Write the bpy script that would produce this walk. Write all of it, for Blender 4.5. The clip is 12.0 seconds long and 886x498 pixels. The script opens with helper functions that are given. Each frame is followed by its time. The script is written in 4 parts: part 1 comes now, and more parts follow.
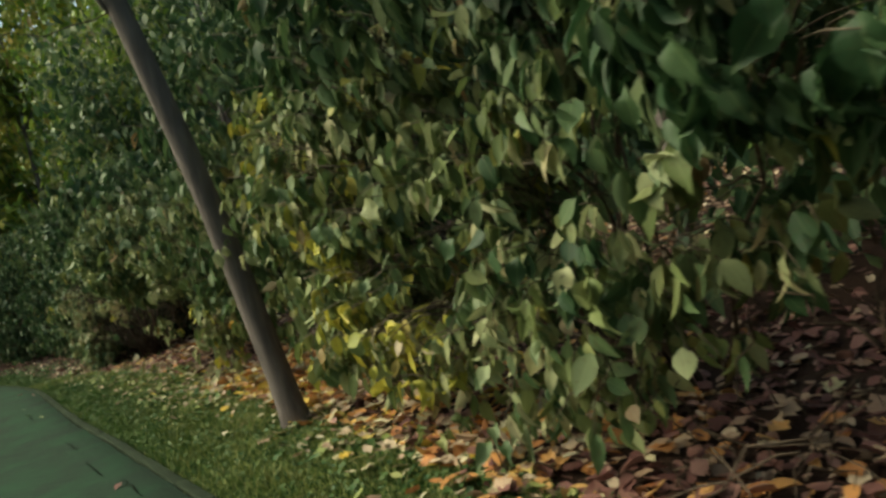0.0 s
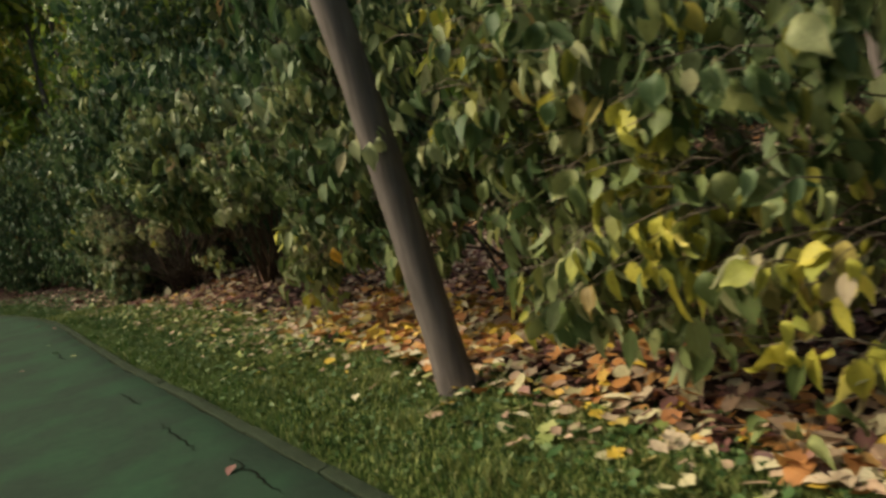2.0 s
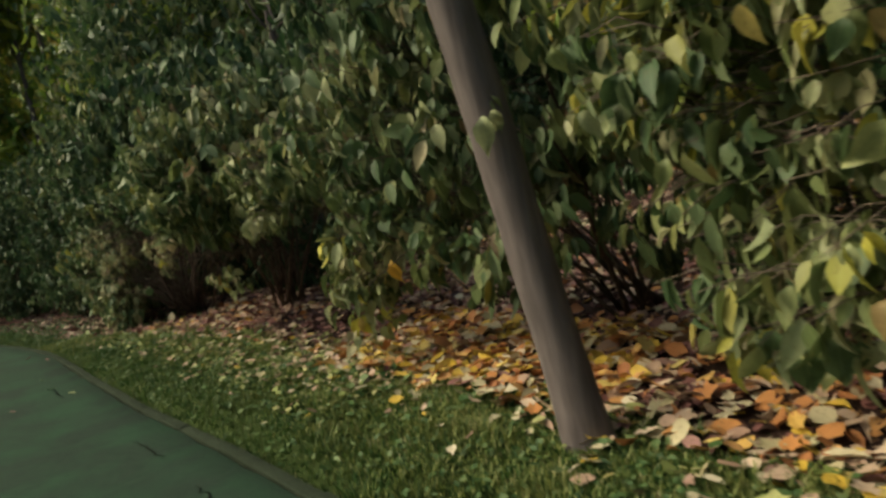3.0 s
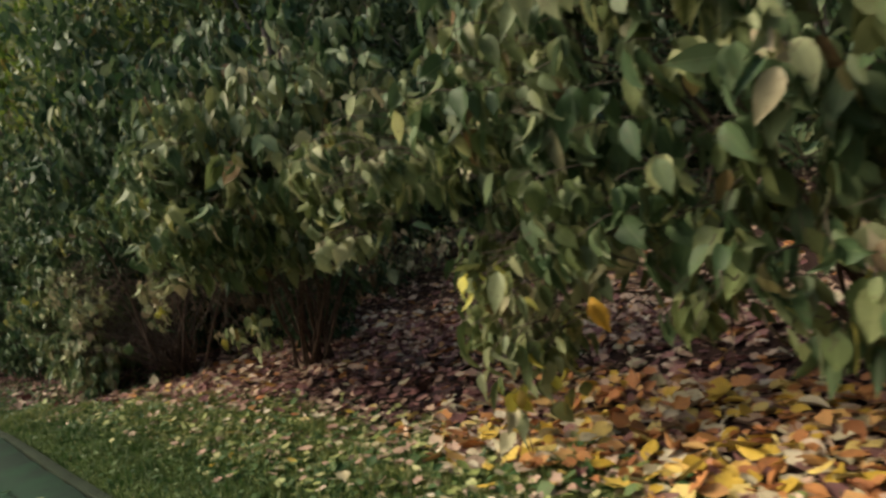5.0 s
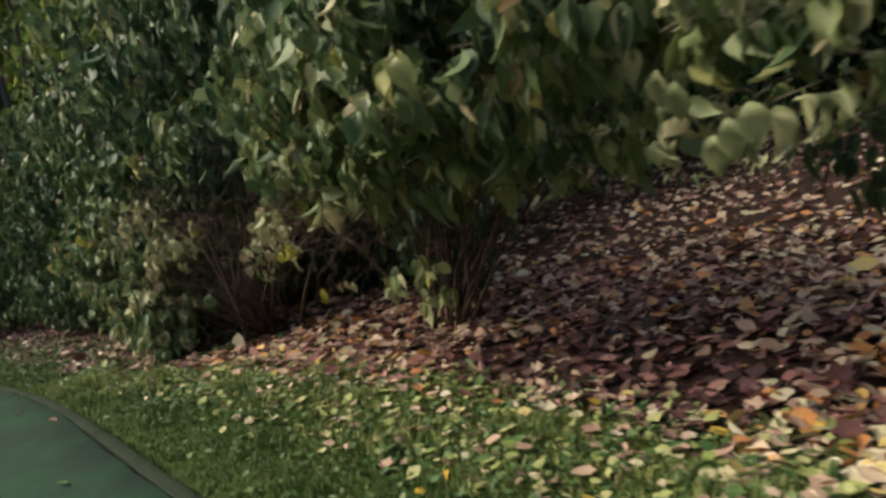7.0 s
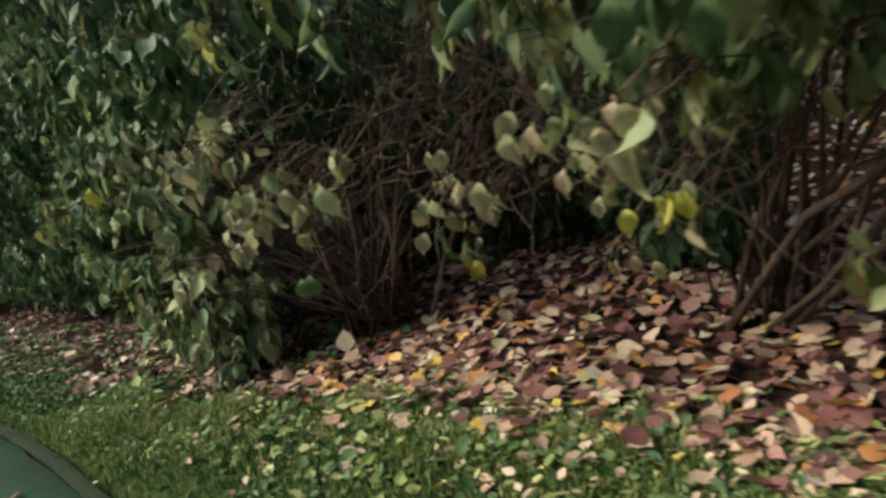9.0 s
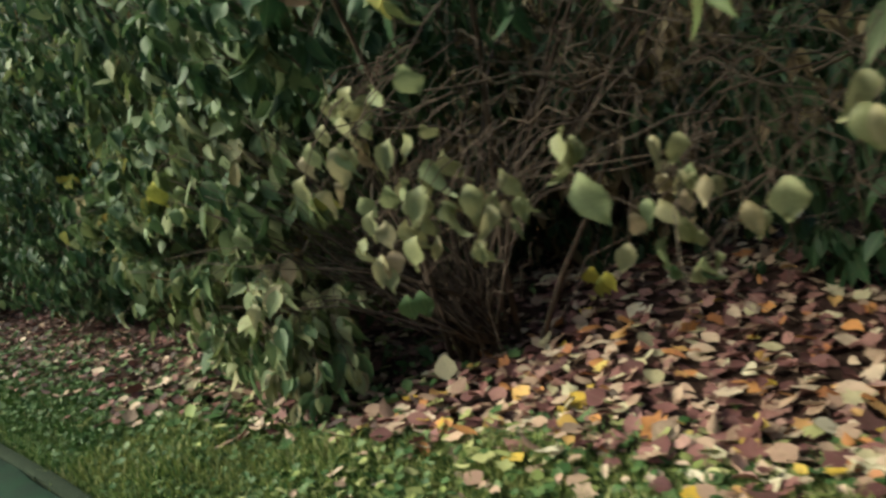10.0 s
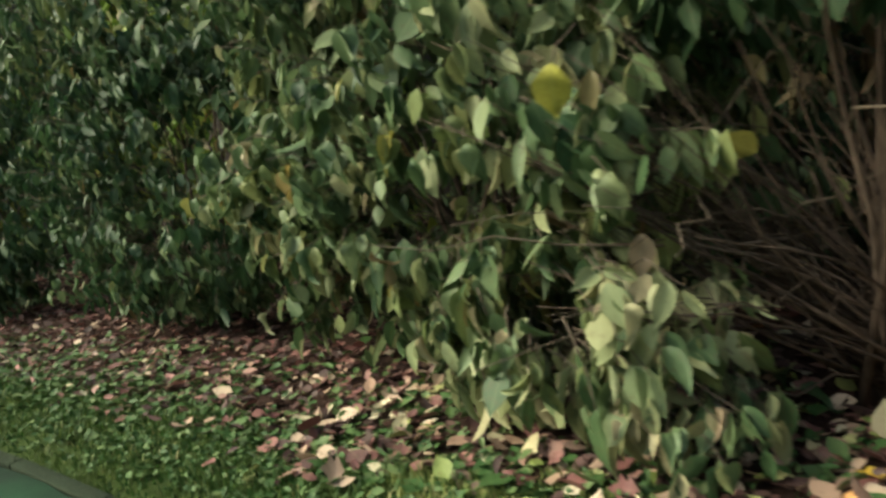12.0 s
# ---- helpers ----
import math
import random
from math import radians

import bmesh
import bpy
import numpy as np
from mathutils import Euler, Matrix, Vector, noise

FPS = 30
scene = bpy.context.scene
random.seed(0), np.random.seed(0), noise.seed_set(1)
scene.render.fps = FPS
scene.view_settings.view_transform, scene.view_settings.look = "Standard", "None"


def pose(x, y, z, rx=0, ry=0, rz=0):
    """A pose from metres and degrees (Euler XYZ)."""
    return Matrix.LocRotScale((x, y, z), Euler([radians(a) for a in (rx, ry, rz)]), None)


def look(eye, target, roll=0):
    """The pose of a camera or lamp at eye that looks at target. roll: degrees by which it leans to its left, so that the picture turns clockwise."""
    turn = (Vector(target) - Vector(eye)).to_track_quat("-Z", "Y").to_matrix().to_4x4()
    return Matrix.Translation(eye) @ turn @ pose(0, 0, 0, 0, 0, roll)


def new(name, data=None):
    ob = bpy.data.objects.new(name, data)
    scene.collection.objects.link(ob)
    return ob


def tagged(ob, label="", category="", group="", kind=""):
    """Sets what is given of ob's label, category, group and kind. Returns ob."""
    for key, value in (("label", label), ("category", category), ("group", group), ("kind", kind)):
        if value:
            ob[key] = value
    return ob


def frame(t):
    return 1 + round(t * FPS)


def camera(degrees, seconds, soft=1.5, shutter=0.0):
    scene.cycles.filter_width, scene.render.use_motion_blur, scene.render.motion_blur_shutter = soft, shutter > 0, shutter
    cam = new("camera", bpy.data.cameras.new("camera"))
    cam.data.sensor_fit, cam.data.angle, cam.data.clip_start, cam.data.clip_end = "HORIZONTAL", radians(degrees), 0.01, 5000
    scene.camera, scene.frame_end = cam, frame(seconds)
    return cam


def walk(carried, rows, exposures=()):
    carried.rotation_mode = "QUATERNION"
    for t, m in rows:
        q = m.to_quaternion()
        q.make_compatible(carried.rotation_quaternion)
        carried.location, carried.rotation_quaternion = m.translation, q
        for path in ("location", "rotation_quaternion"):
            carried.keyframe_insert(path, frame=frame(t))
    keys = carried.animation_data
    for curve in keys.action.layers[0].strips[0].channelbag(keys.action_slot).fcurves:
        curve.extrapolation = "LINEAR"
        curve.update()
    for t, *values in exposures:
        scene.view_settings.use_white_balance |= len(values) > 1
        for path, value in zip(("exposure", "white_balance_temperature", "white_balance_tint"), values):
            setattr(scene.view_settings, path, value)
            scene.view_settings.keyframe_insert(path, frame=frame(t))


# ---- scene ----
cam = camera(63.0, 12.0, soft=2.8, shutter=0.4)
PATH = [
    (0, (0.205, -0.31, 1.345), (1.284, 1.372, 1.258), -13.4),
    (0.5, (0.14, 0.168, 1.358), (1.222, 1.85, 1.278), -13.9),
    (1, (0.095, 0.772, 1.296), (1.176, 2.45, 1.169), -13.8),
    (1.5, (0.028, 1.271, 1.317), (1.091, 2.95, 1.093), -12.5),
    (2, (-0.073, 1.803, 1.294), (0.988, 3.484, 1.072), -10.6),
    (2.5, (-0.125, 2.377, 1.288), (0.953, 4.05, 1.098), -10.4),
    (2.7, (-0.09, 2.61, 1.262), (0.987, 4.286, 1.075), -10.9),
    (4.3, (-0.06, 4.246, 1.22), (1.16, 5.83, 1.184), -10.6),
    (4.5, (-0.036, 4.477, 1.214), (1.183, 6.062, 1.173), -11.0),
    (5, (-0.028, 5.134, 1.231), (1.198, 6.714, 1.179), -11.2),
    (5.5, (-0.061, 5.674, 1.226), (1.151, 7.263, 1.165), -10.3),
    (6, (-0.084, 6.238, 1.219), (1.118, 7.836, 1.163), -9.8),
    (6.5, (-0.052, 6.837, 1.199), (1.141, 8.44, 1.101), -10.7),
    (7, (0.006, 7.434, 1.243), (1.169, 9.051, 1.065), -11.1),
    (9, (0.361, 10.439, 1.343), (1.517, 12.034, 0.998), -13.2),
    (9.5, (0.354, 10.982, 1.363), (1.506, 12.575, 0.995), -13.2),
    (10, (0.281, 11.473, 1.412), (1.452, 13.056, 1.063), -12.6),
    (10.5, (0.217, 12.033, 1.343), (1.395, 13.618, 1.027), -13.4),
    (11, (0.173, 12.561, 1.377), (1.35, 14.148, 1.064), -13.7),
    (11.5, (0.088, 13.087, 1.342), (1.262, 14.671, 1.005), -12.8),
    (12, (-0.09, 13.642, 1.289), (1.122, 15.203, 0.986), -9.7),
]
walk(cam, [(t, look(eye, target, roll)) for t, eye, target, roll in PATH], [(0, 0.66, 7900, -15), (1, 0.57, 8400, -10), (1.5, 0.66, 8800, -7), (2.5, 0.43, 8300, -4), (4.5, 0.66, 7600, 1), (5.5, 0.73, 7500, 8), (7, 0.87, 7100, 4), (9, 0.96, 6900, -1), (9.5, 0.95, 7000, -8), (10, 1.07, 6900, -9), (10.5, 1.11, 7000, -15), (11.5, 1.14, 7000, -14), (12, 1.28, 7300, -8)])

# ---- world and light ----
world = bpy.data.worlds.new("world")
scene.world = world
world.use_nodes = True
wn = world.node_tree.nodes
sky = wn.new("ShaderNodeTexSky")
sky.sky_type, sky.sun_disc = "NISHITA", False
sky.sun_elevation, sky.sun_rotation = radians(41), radians(-55)
sky.dust_density, sky.ozone_density = 4.0, 1.0
world.node_tree.links.new(sky.outputs[0], wn["Background"].inputs[0])
wn["Background"].inputs[1].default_value = 0.15
sun = bpy.data.lights.new("sun", "SUN")
sun.energy, sun.angle, sun.color = 2.1, radians(36), (1.0, 0.96, 0.90)
new("sun", sun).matrix_world = look((-10, 8.5, 10.2), (0, 2, 0))

rng = np.random.default_rng(7)


# ---- materials ----
def nodes_of(name, rough=0.6, spec=0.3):
    m = bpy.data.materials.new(name)
    m.use_nodes = True
    n, l = m.node_tree.nodes, m.node_tree.links
    b = n["Principled BSDF"]
    b.inputs["Roughness"].default_value = rough
    b.inputs["Specular IOR Level"].default_value = spec
    return m, n, l, b


def ramp(n, stops):
    r = n.new("ShaderNodeValToRGB")
    e = r.color_ramp.elements
    while len(e) < len(stops):
        e.new(0.5)
    for el, (p, c) in zip(e, stops):
        el.position, el.color = p, (*c, 1)
    return r


def noise_tex(n, l, scale, detail=4, coord="Object", rough=0.6):
    tc, t = n.new("ShaderNodeTexCoord"), n.new("ShaderNodeTexNoise")
    t.inputs["Scale"].default_value, t.inputs["Detail"].default_value = scale, detail
    t.inputs["Roughness"].default_value = rough
    l.new(tc.outputs[coord], t.inputs["Vector"])
    return t


def mixed(n, l, kind, fac, a, b):
    m = n.new("ShaderNodeMix")
    m.data_type, m.blend_type = "RGBA", kind
    for sock, v in ((m.inputs["Factor"], fac), (m.inputs["A"], a), (m.inputs["B"], b)):
        if hasattr(v, "is_output"):
            l.new(v, sock)
        else:
            sock.default_value = v if isinstance(v, (int, float)) else (*v, 1)
    return m.outputs["Result"]


def bump(n, l, b, height, strength=0.4, distance=0.01):
    k = n.new("ShaderNodeBump")
    k.inputs["Strength"].default_value, k.inputs["Distance"].default_value = strength, distance
    l.new(height, k.inputs["Height"])
    l.new(k.outputs[0], b.inputs["Normal"])


def leaf_material(name, stops, single=False, rough=0.55, thin=0.28, vein=0.5, spots=(0.10, 0.06, 0.03)):
    """A leaf: its own tone out of stops, mottled, with a paler midrib; light comes through it."""
    m, n, l, b = nodes_of(name, rough, 0.34)
    if single:
        pick = n.new("ShaderNodeObjectInfo").outputs["Random"]
    else:
        pick = n.new("ShaderNodeNewGeometry").outputs["Random Per Island"]
    r = ramp(n, stops)
    l.new(pick, r.inputs[0])
    uv = n.new("ShaderNodeUVMap")
    sep = n.new("ShaderNodeSeparateXYZ")
    l.new(uv.outputs[0], sep.inputs[0])
    rib = n.new("ShaderNodeMath"); rib.operation = "ABSOLUTE"
    l.new(sep.outputs[0], rib.inputs[0])
    vr = ramp(n, [(0.0, (1, 1, 1)), (0.10, (0, 0, 0))])
    l.new(rib.outputs[0], vr.inputs[0])
    wave = n.new("ShaderNodeTexWave")
    wave.inputs["Scale"].default_value, wave.inputs["Distortion"].default_value = 2.2, 1.5
    tilt = n.new("ShaderNodeMapping"); tilt.inputs["Rotation"].default_value = (0, 0, radians(60))
    ab = n.new("ShaderNodeCombineXYZ")
    l.new(rib.outputs[0], ab.inputs[0]); l.new(sep.outputs[1], ab.inputs[1])
    l.new(ab.outputs[0], tilt.inputs[0]); l.new(tilt.outputs[0], wave.inputs[0])
    spot = noise_tex(n, l, 38, 4)
    sr = ramp(n, [(0.55, (0, 0, 0)), (0.72, (1, 1, 1))])
    l.new(spot.outputs[0], sr.inputs[0])
    tone = noise_tex(n, l, 9, 3)
    c = mixed(n, l, "MULTIPLY", 0.45, r.outputs[0], tone.outputs[0])
    fac = n.new("ShaderNodeMath"); fac.operation = "MULTIPLY"; fac.inputs[1].default_value = 0.45
    l.new(sr.outputs[0], fac.inputs[0])
    c = mixed(n, l, "MIX", fac.outputs[0], c, spots)
    vf = n.new("ShaderNodeMath"); vf.operation = "MULTIPLY"; vf.inputs[1].default_value = vein * 0.4
    l.new(vr.outputs[0], vf.inputs[0])
    c = mixed(n, l, "SCREEN", vf.outputs[0], c, (0.22, 0.24, 0.12))
    l.new(c, b.inputs["Base Color"])
    bump(n, l, b, wave.outputs[0], 0.10, 0.002)
    t = n.new("ShaderNodeBsdfTranslucent")
    l.new(c, t.inputs[0])
    mx = n.new("ShaderNodeMixShader"); mx.inputs[0].default_value = thin
    l.new(b.outputs[0], mx.inputs[1]); l.new(t.outputs[0], mx.inputs[2])
    l.new(mx.outputs[0], n["Material Output"].inputs[0])
    return m


GREEN = [(0.0, (0.050, 0.100, 0.040)), (0.35, (0.100, 0.165, 0.070)), (0.65, (0.160, 0.225, 0.105)), (0.88, (0.230, 0.285, 0.150)), (0.97, (0.21, 0.23, 0.09)), (1.0, (0.20, 0.12, 0.06))]
OLIVE = [(0.0, (0.10, 0.14, 0.05)), (0.3, (0.18, 0.23, 0.085)), (0.65, (0.26, 0.30, 0.125)), (0.9, (0.32, 0.34, 0.14)), (0.97, (0.36, 0.33, 0.08)), (1.0, (0.28, 0.16, 0.08))]
YELLOW = [(0.0, (0.36, 0.37, 0.09)), (0.5, (0.58, 0.53, 0.10)), (0.8, (0.70, 0.60, 0.12)), (1.0, (0.60, 0.45, 0.20))]
PALE = [(0.0, (0.26, 0.31, 0.16)), (0.5, (0.40, 0.43, 0.23)), (0.85, (0.46, 0.44, 0.25)), (1.0, (0.50, 0.40, 0.26))]
# DARK puts the shade of hollows, inner and upper crowns into leaf colour
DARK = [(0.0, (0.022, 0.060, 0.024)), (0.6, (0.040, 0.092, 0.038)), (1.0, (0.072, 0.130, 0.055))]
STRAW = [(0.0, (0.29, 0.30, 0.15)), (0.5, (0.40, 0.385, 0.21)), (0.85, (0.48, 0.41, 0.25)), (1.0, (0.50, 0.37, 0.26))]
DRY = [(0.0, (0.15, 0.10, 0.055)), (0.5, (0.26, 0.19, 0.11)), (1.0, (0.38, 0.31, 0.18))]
# brighter yellow-green: sunlight on foliage put into the leaf colour
SUNLIT = [(0.0, (0.12, 0.22, 0.04)), (0.5, (0.24, 0.36, 0.06)), (1.0, (0.36, 0.44, 0.08))]
ORANGE = [(0.0, (0.70, 0.36, 0.05)), (1.0, (0.74, 0.44, 0.08))]
TONES = {"green": GREEN, "olive": OLIVE, "yellow": YELLOW, "pale": PALE, "dark": DARK, "orange": ORANGE, "dry": DRY, "straw": STRAW, "sunlit": SUNLIT}
LEAF = {k: leaf_material("leaf_" + k, v) for k, v in TONES.items()}
LEAF1 = {k: leaf_material("single_leaf_" + k, v, True) for k, v in TONES.items()}
FALLEN = {
    "brown": [(0.0, (0.11, 0.043, 0.044)), (0.5, (0.25, 0.105, 0.098)), (0.85, (0.37, 0.18, 0.16)), (1.0, (0.46, 0.27, 0.23))],
    "tan": [(0.0, (0.36, 0.22, 0.165)), (0.5, (0.57, 0.39, 0.285)), (1.0, (0.73, 0.57, 0.43))],
    "orange": [(0.0, (0.42, 0.16, 0.075)), (0.5, (0.64, 0.28, 0.10)), (0.85, (0.72, 0.41, 0.17)), (1.0, (0.74, 0.46, 0.12))],
    "gold": [(0.0, (0.60, 0.38, 0.05)), (0.5, (0.74, 0.50, 0.09)), (1.0, (0.72, 0.58, 0.25))],
    "cream": [(0.0, (0.52, 0.45, 0.27)), (0.5, (0.66, 0.57, 0.38)), (1.0, (0.76, 0.66, 0.50))],
    # very dark brown: shade under the shrubs put into leaf colour
    "shaded_brown": [(0.0, (0.035, 0.018, 0.018)), (0.6, (0.085, 0.042, 0.040)), (0.95, (0.15, 0.080, 0.074)), (1.0, (0.36, 0.24, 0.20))],
    "lime": [(0.0, (0.20, 0.26, 0.07)), (0.5, (0.34, 0.37, 0.13)), (1.0, (0.50, 0.48, 0.23))],
    "moss": [(0.0, (0.035, 0.090, 0.024)), (0.6, (0.070, 0.140, 0.040)), (1.0, (0.15, 0.21, 0.08))],
}
LIT = {k: leaf_material("fallen_" + k, v, False, 0.6, 0.12, 0.25) for k, v in FALLEN.items()}
LIT1 = {k: leaf_material("single_fallen_" + k, v, True, 0.6, 0.12, 0.25) for k, v in FALLEN.items()}


def bark_material(name, low, high, scale=14, stretch=0.18):
    m, n, l, b = nodes_of(name, 0.85, 0.2)
    tc, mp, t = n.new("ShaderNodeTexCoord"), n.new("ShaderNodeMapping"), n.new("ShaderNodeTexNoise")
    mp.inputs["Scale"].default_value = (1, 1, stretch)
    t.inputs["Scale"].default_value, t.inputs["Detail"].default_value = scale, 7
    l.new(tc.outputs["Object"], mp.inputs[0]); l.new(mp.outputs[0], t.inputs["Vector"])
    big = noise_tex(n, l, 2.2, 3)
    r = ramp(n, [(0.3, low), (0.7, high)])
    l.new(t.outputs[0], r.inputs[0])
    c = mixed(n, l, "MULTIPLY", 0.5, r.outputs[0], big.outputs[0])
    l.new(c, b.inputs["Base Color"])
    bump(n, l, b, t.outputs[0], 0.5, 0.012)
    return m


BARK = bark_material("trunk_bark", (0.120, 0.098, 0.096), (0.205, 0.168, 0.166), 22, 0.12)
STEM = bark_material("stem_bark", (0.050, 0.034, 0.026), (0.155, 0.110, 0.086), 30, 0.3)
TWIG = bark_material("twig_bark", (0.078, 0.058, 0.044), (0.20, 0.155, 0.12), 40, 0.3)


def ground_material(name, low, mid, high, fine=60):
    m, n, l, b = nodes_of(name, 0.95, 0.1)
    a, c2 = noise_tex(n, l, fine, 8), noise_tex(n, l, 2.5, 4)
    r = ramp(n, [(0.3, low), (0.5, mid), (0.72, high)])
    l.new(a.outputs[0], r.inputs[0])
    c = mixed(n, l, "MULTIPLY", 0.6, r.outputs[0], c2.outputs[0])
    l.new(c, b.inputs["Base Color"])
    bump(n, l, b, a.outputs[0], 0.8, 0.03)
    return m


TURF = ground_material("turf", (0.03, 0.035, 0.012), (0.055, 0.085, 0.022), (0.09, 0.13, 0.04))
SOIL = ground_material("leaf_mould", (0.025, 0.014, 0.011), (0.055, 0.030, 0.024), (0.10, 0.06, 0.045))


def asphalt_material():
    m, n, l, b = nodes_of("asphalt", 0.9, 0.12)
    a, c2, c3 = noise_tex(n, l, 260, 3), noise_tex(n, l, 1.4, 5), noise_tex(n, l, 14, 5)
    r = ramp(n, [(0.3, (0.015, 0.028, 0.020)), (0.55, (0.027, 0.049, 0.034)), (0.75, (0.050, 0.075, 0.056))])
    l.new(a.outputs[0], r.inputs[0])
    c = mixed(n, l, "MULTIPLY", 0.5, r.outputs[0], c3.outputs[0])
    # greener patches from the large noise
    mr = ramp(n, [(0.42, (0, 0, 0)), (0.7, (0.75, 0.75, 0.75))])
    l.new(c2.outputs[0], mr.inputs[0])
    c = mixed(n, l, "MIX", mr.outputs[0], c, (0.022, 0.066, 0.034))
    l.new(c, b.inputs["Base Color"])
    bump(n, l, b, a.outputs[0], 0.5, 0.004)
    return m


ASPHALT = asphalt_material()
CONCRETE = ground_material("edging_concrete", (0.022, 0.036, 0.022), (0.045, 0.062, 0.040), (0.085, 0.095, 0.068), 90)


def blade_material(name, stops, patchy):
    m, n, l, b = nodes_of(name, 0.6, 0.25)
    r = ramp(n, stops)
    l.new(n.new("ShaderNodeNewGeometry").outputs["Random Per Island"], r.inputs[0])
    patch = noise_tex(n, l, 1.8, 3)
    pr = ramp(n, [(0.46, (0, 0, 0)), (0.68, (0.8, 0.8, 0.8))])
    l.new(patch.outputs[0], pr.inputs[0])
    c = mixed(n, l, "MIX", pr.outputs[0], r.outputs[0], patchy)
    c = mixed(n, l, "MULTIPLY", 0.45, c, noise_tex(n, l, 7.0, 4).outputs[0])
    l.new(c, b.inputs["Base Color"])
    t = n.new("ShaderNodeBsdfTranslucent"); l.new(c, t.inputs[0])
    mx = n.new("ShaderNodeMixShader"); mx.inputs[0].default_value = 0.3
    l.new(b.outputs[0], mx.inputs[1]); l.new(t.outputs[0], mx.inputs[2])
    l.new(mx.outputs[0], n["Material Output"].inputs[0])
    return m


# two grass tones paint brightness: dimmer by the path, brighter at the verge
BLADE = blade_material("grass_blade", [(0.0, (0.018, 0.056, 0.013)), (0.45, (0.033, 0.090, 0.018)), (0.8, (0.058, 0.126, 0.030)), (0.94, (0.14, 0.19, 0.06)), (1.0, (0.30, 0.27, 0.12))], (0.13, 0.17, 0.05))
BLADE_PALE = blade_material("pale_grass_blade", [(0.0, (0.11, 0.17, 0.04)), (0.5, (0.23, 0.28, 0.08)), (0.85, (0.34, 0.37, 0.13)), (1.0, (0.46, 0.42, 0.22))], (0.26, 0.27, 0.09))


# ---- builders ----
def mesh_of(name, verts, faces, mats, index=None, uv=None, smooth=True):
    me = bpy.data.meshes.new(name)
    me.from_pydata(verts, [], faces)
    for m in mats:
        me.materials.append(m)
    if index is not None:
        me.polygons.foreach_set("material_index", np.asarray(index, np.int32))
    if uv is not None:
        lay = me.uv_layers.new(name="UVMap")
        loops = np.empty(len(me.loops), np.int32)
        me.loops.foreach_get("vertex_index", loops)
        lay.data.foreach_set("uv", np.asarray(uv, np.float32)[loops].ravel())
    if smooth:
        me.polygons.foreach_set("use_smooth", np.ones(len(me.polygons), bool))
    me.update()
    return me


def part(name, me, parent, label="", kind="", m=None):
    ob = new(name, me)
    ob.parent = parent
    if m is not None:
        ob.matrix_basis = m
    return tagged(ob, label, "", "", kind)


def empty(name, place, label, category, group=""):
    ob = new(name)
    ob.location = place
    ob.empty_display_size = 0.1
    return tagged(ob, label, category, group)


def leaf_shape(wide=0.5, fold=0.18, curl=0.25, wave=0.0, lobes=0, steps=4):
    """Unit leaf along +y, its face to +z: vertices, faces, uv. lobes: a toothed outline; steps: how finely it is rounded."""
    rows = [(0.13, 0.23), (0.38, 0.50), (0.66, 0.41), (0.86, 0.19)]
    if steps == 5:
        rows = [(0.08, 0.17), (0.24, 0.42), (0.45, 0.50), (0.68, 0.38), (0.87, 0.16)]
    if steps == 2:
        rows = [(0.28, 0.46), (0.70, 0.38)]
    if lobes:
        rows = [(0.12, 0.22), (0.30, 0.62), (0.42, 0.36), (0.60, 0.66), (0.70, 0.28), (0.86, 0.14)]
    v, uv = [(0, 0, 0)], [(0, 0)]
    for k, (t, w) in enumerate(rows):
        z = -curl * t * t
        lift = fold * w + wave * 0.06 * math.sin(8.0 * t + 0.8)
        v += [(-w * wide * 1.25, t, z + lift), (0, t, z), (w * wide * 1.25, t, z + lift - wave * 0.05)]
        uv += [(-w * 2, t), (0, t), (w * 2, t)]
    v.append((0, 1, -curl)); uv.append((0, 1))
    f = [(0, 2, 1), (0, 3, 2)]
    for k in range(len(rows) - 1):
        a = 1 + 3 * k
        f += [(a, a + 1, a + 4, a + 3), (a + 1, a + 2, a + 5, a + 4)]
    a, tip = 1 + 3 * (len(rows) - 1), len(v) - 1
    f += [(a, a + 1, tip), (a + 1, a + 2, tip)]
    return np.array(v, float), f, np.array(uv, float)


LEAF_FORMS = ((0.40, 0.24, 0.35, 0.5), (0.42, 0.28, 0.50, 0.8), (0.35, 0.40, 0.22, 0.9), (0.48, 0.16, 0.22, 0.5), (0.27, 0.55, 0.40, 1.1))
SHAPES = [leaf_shape(*form, steps=5) for form in LEAF_FORMS]
FAR_SHAPES = [leaf_shape(*form, steps=2) for form in LEAF_FORMS]


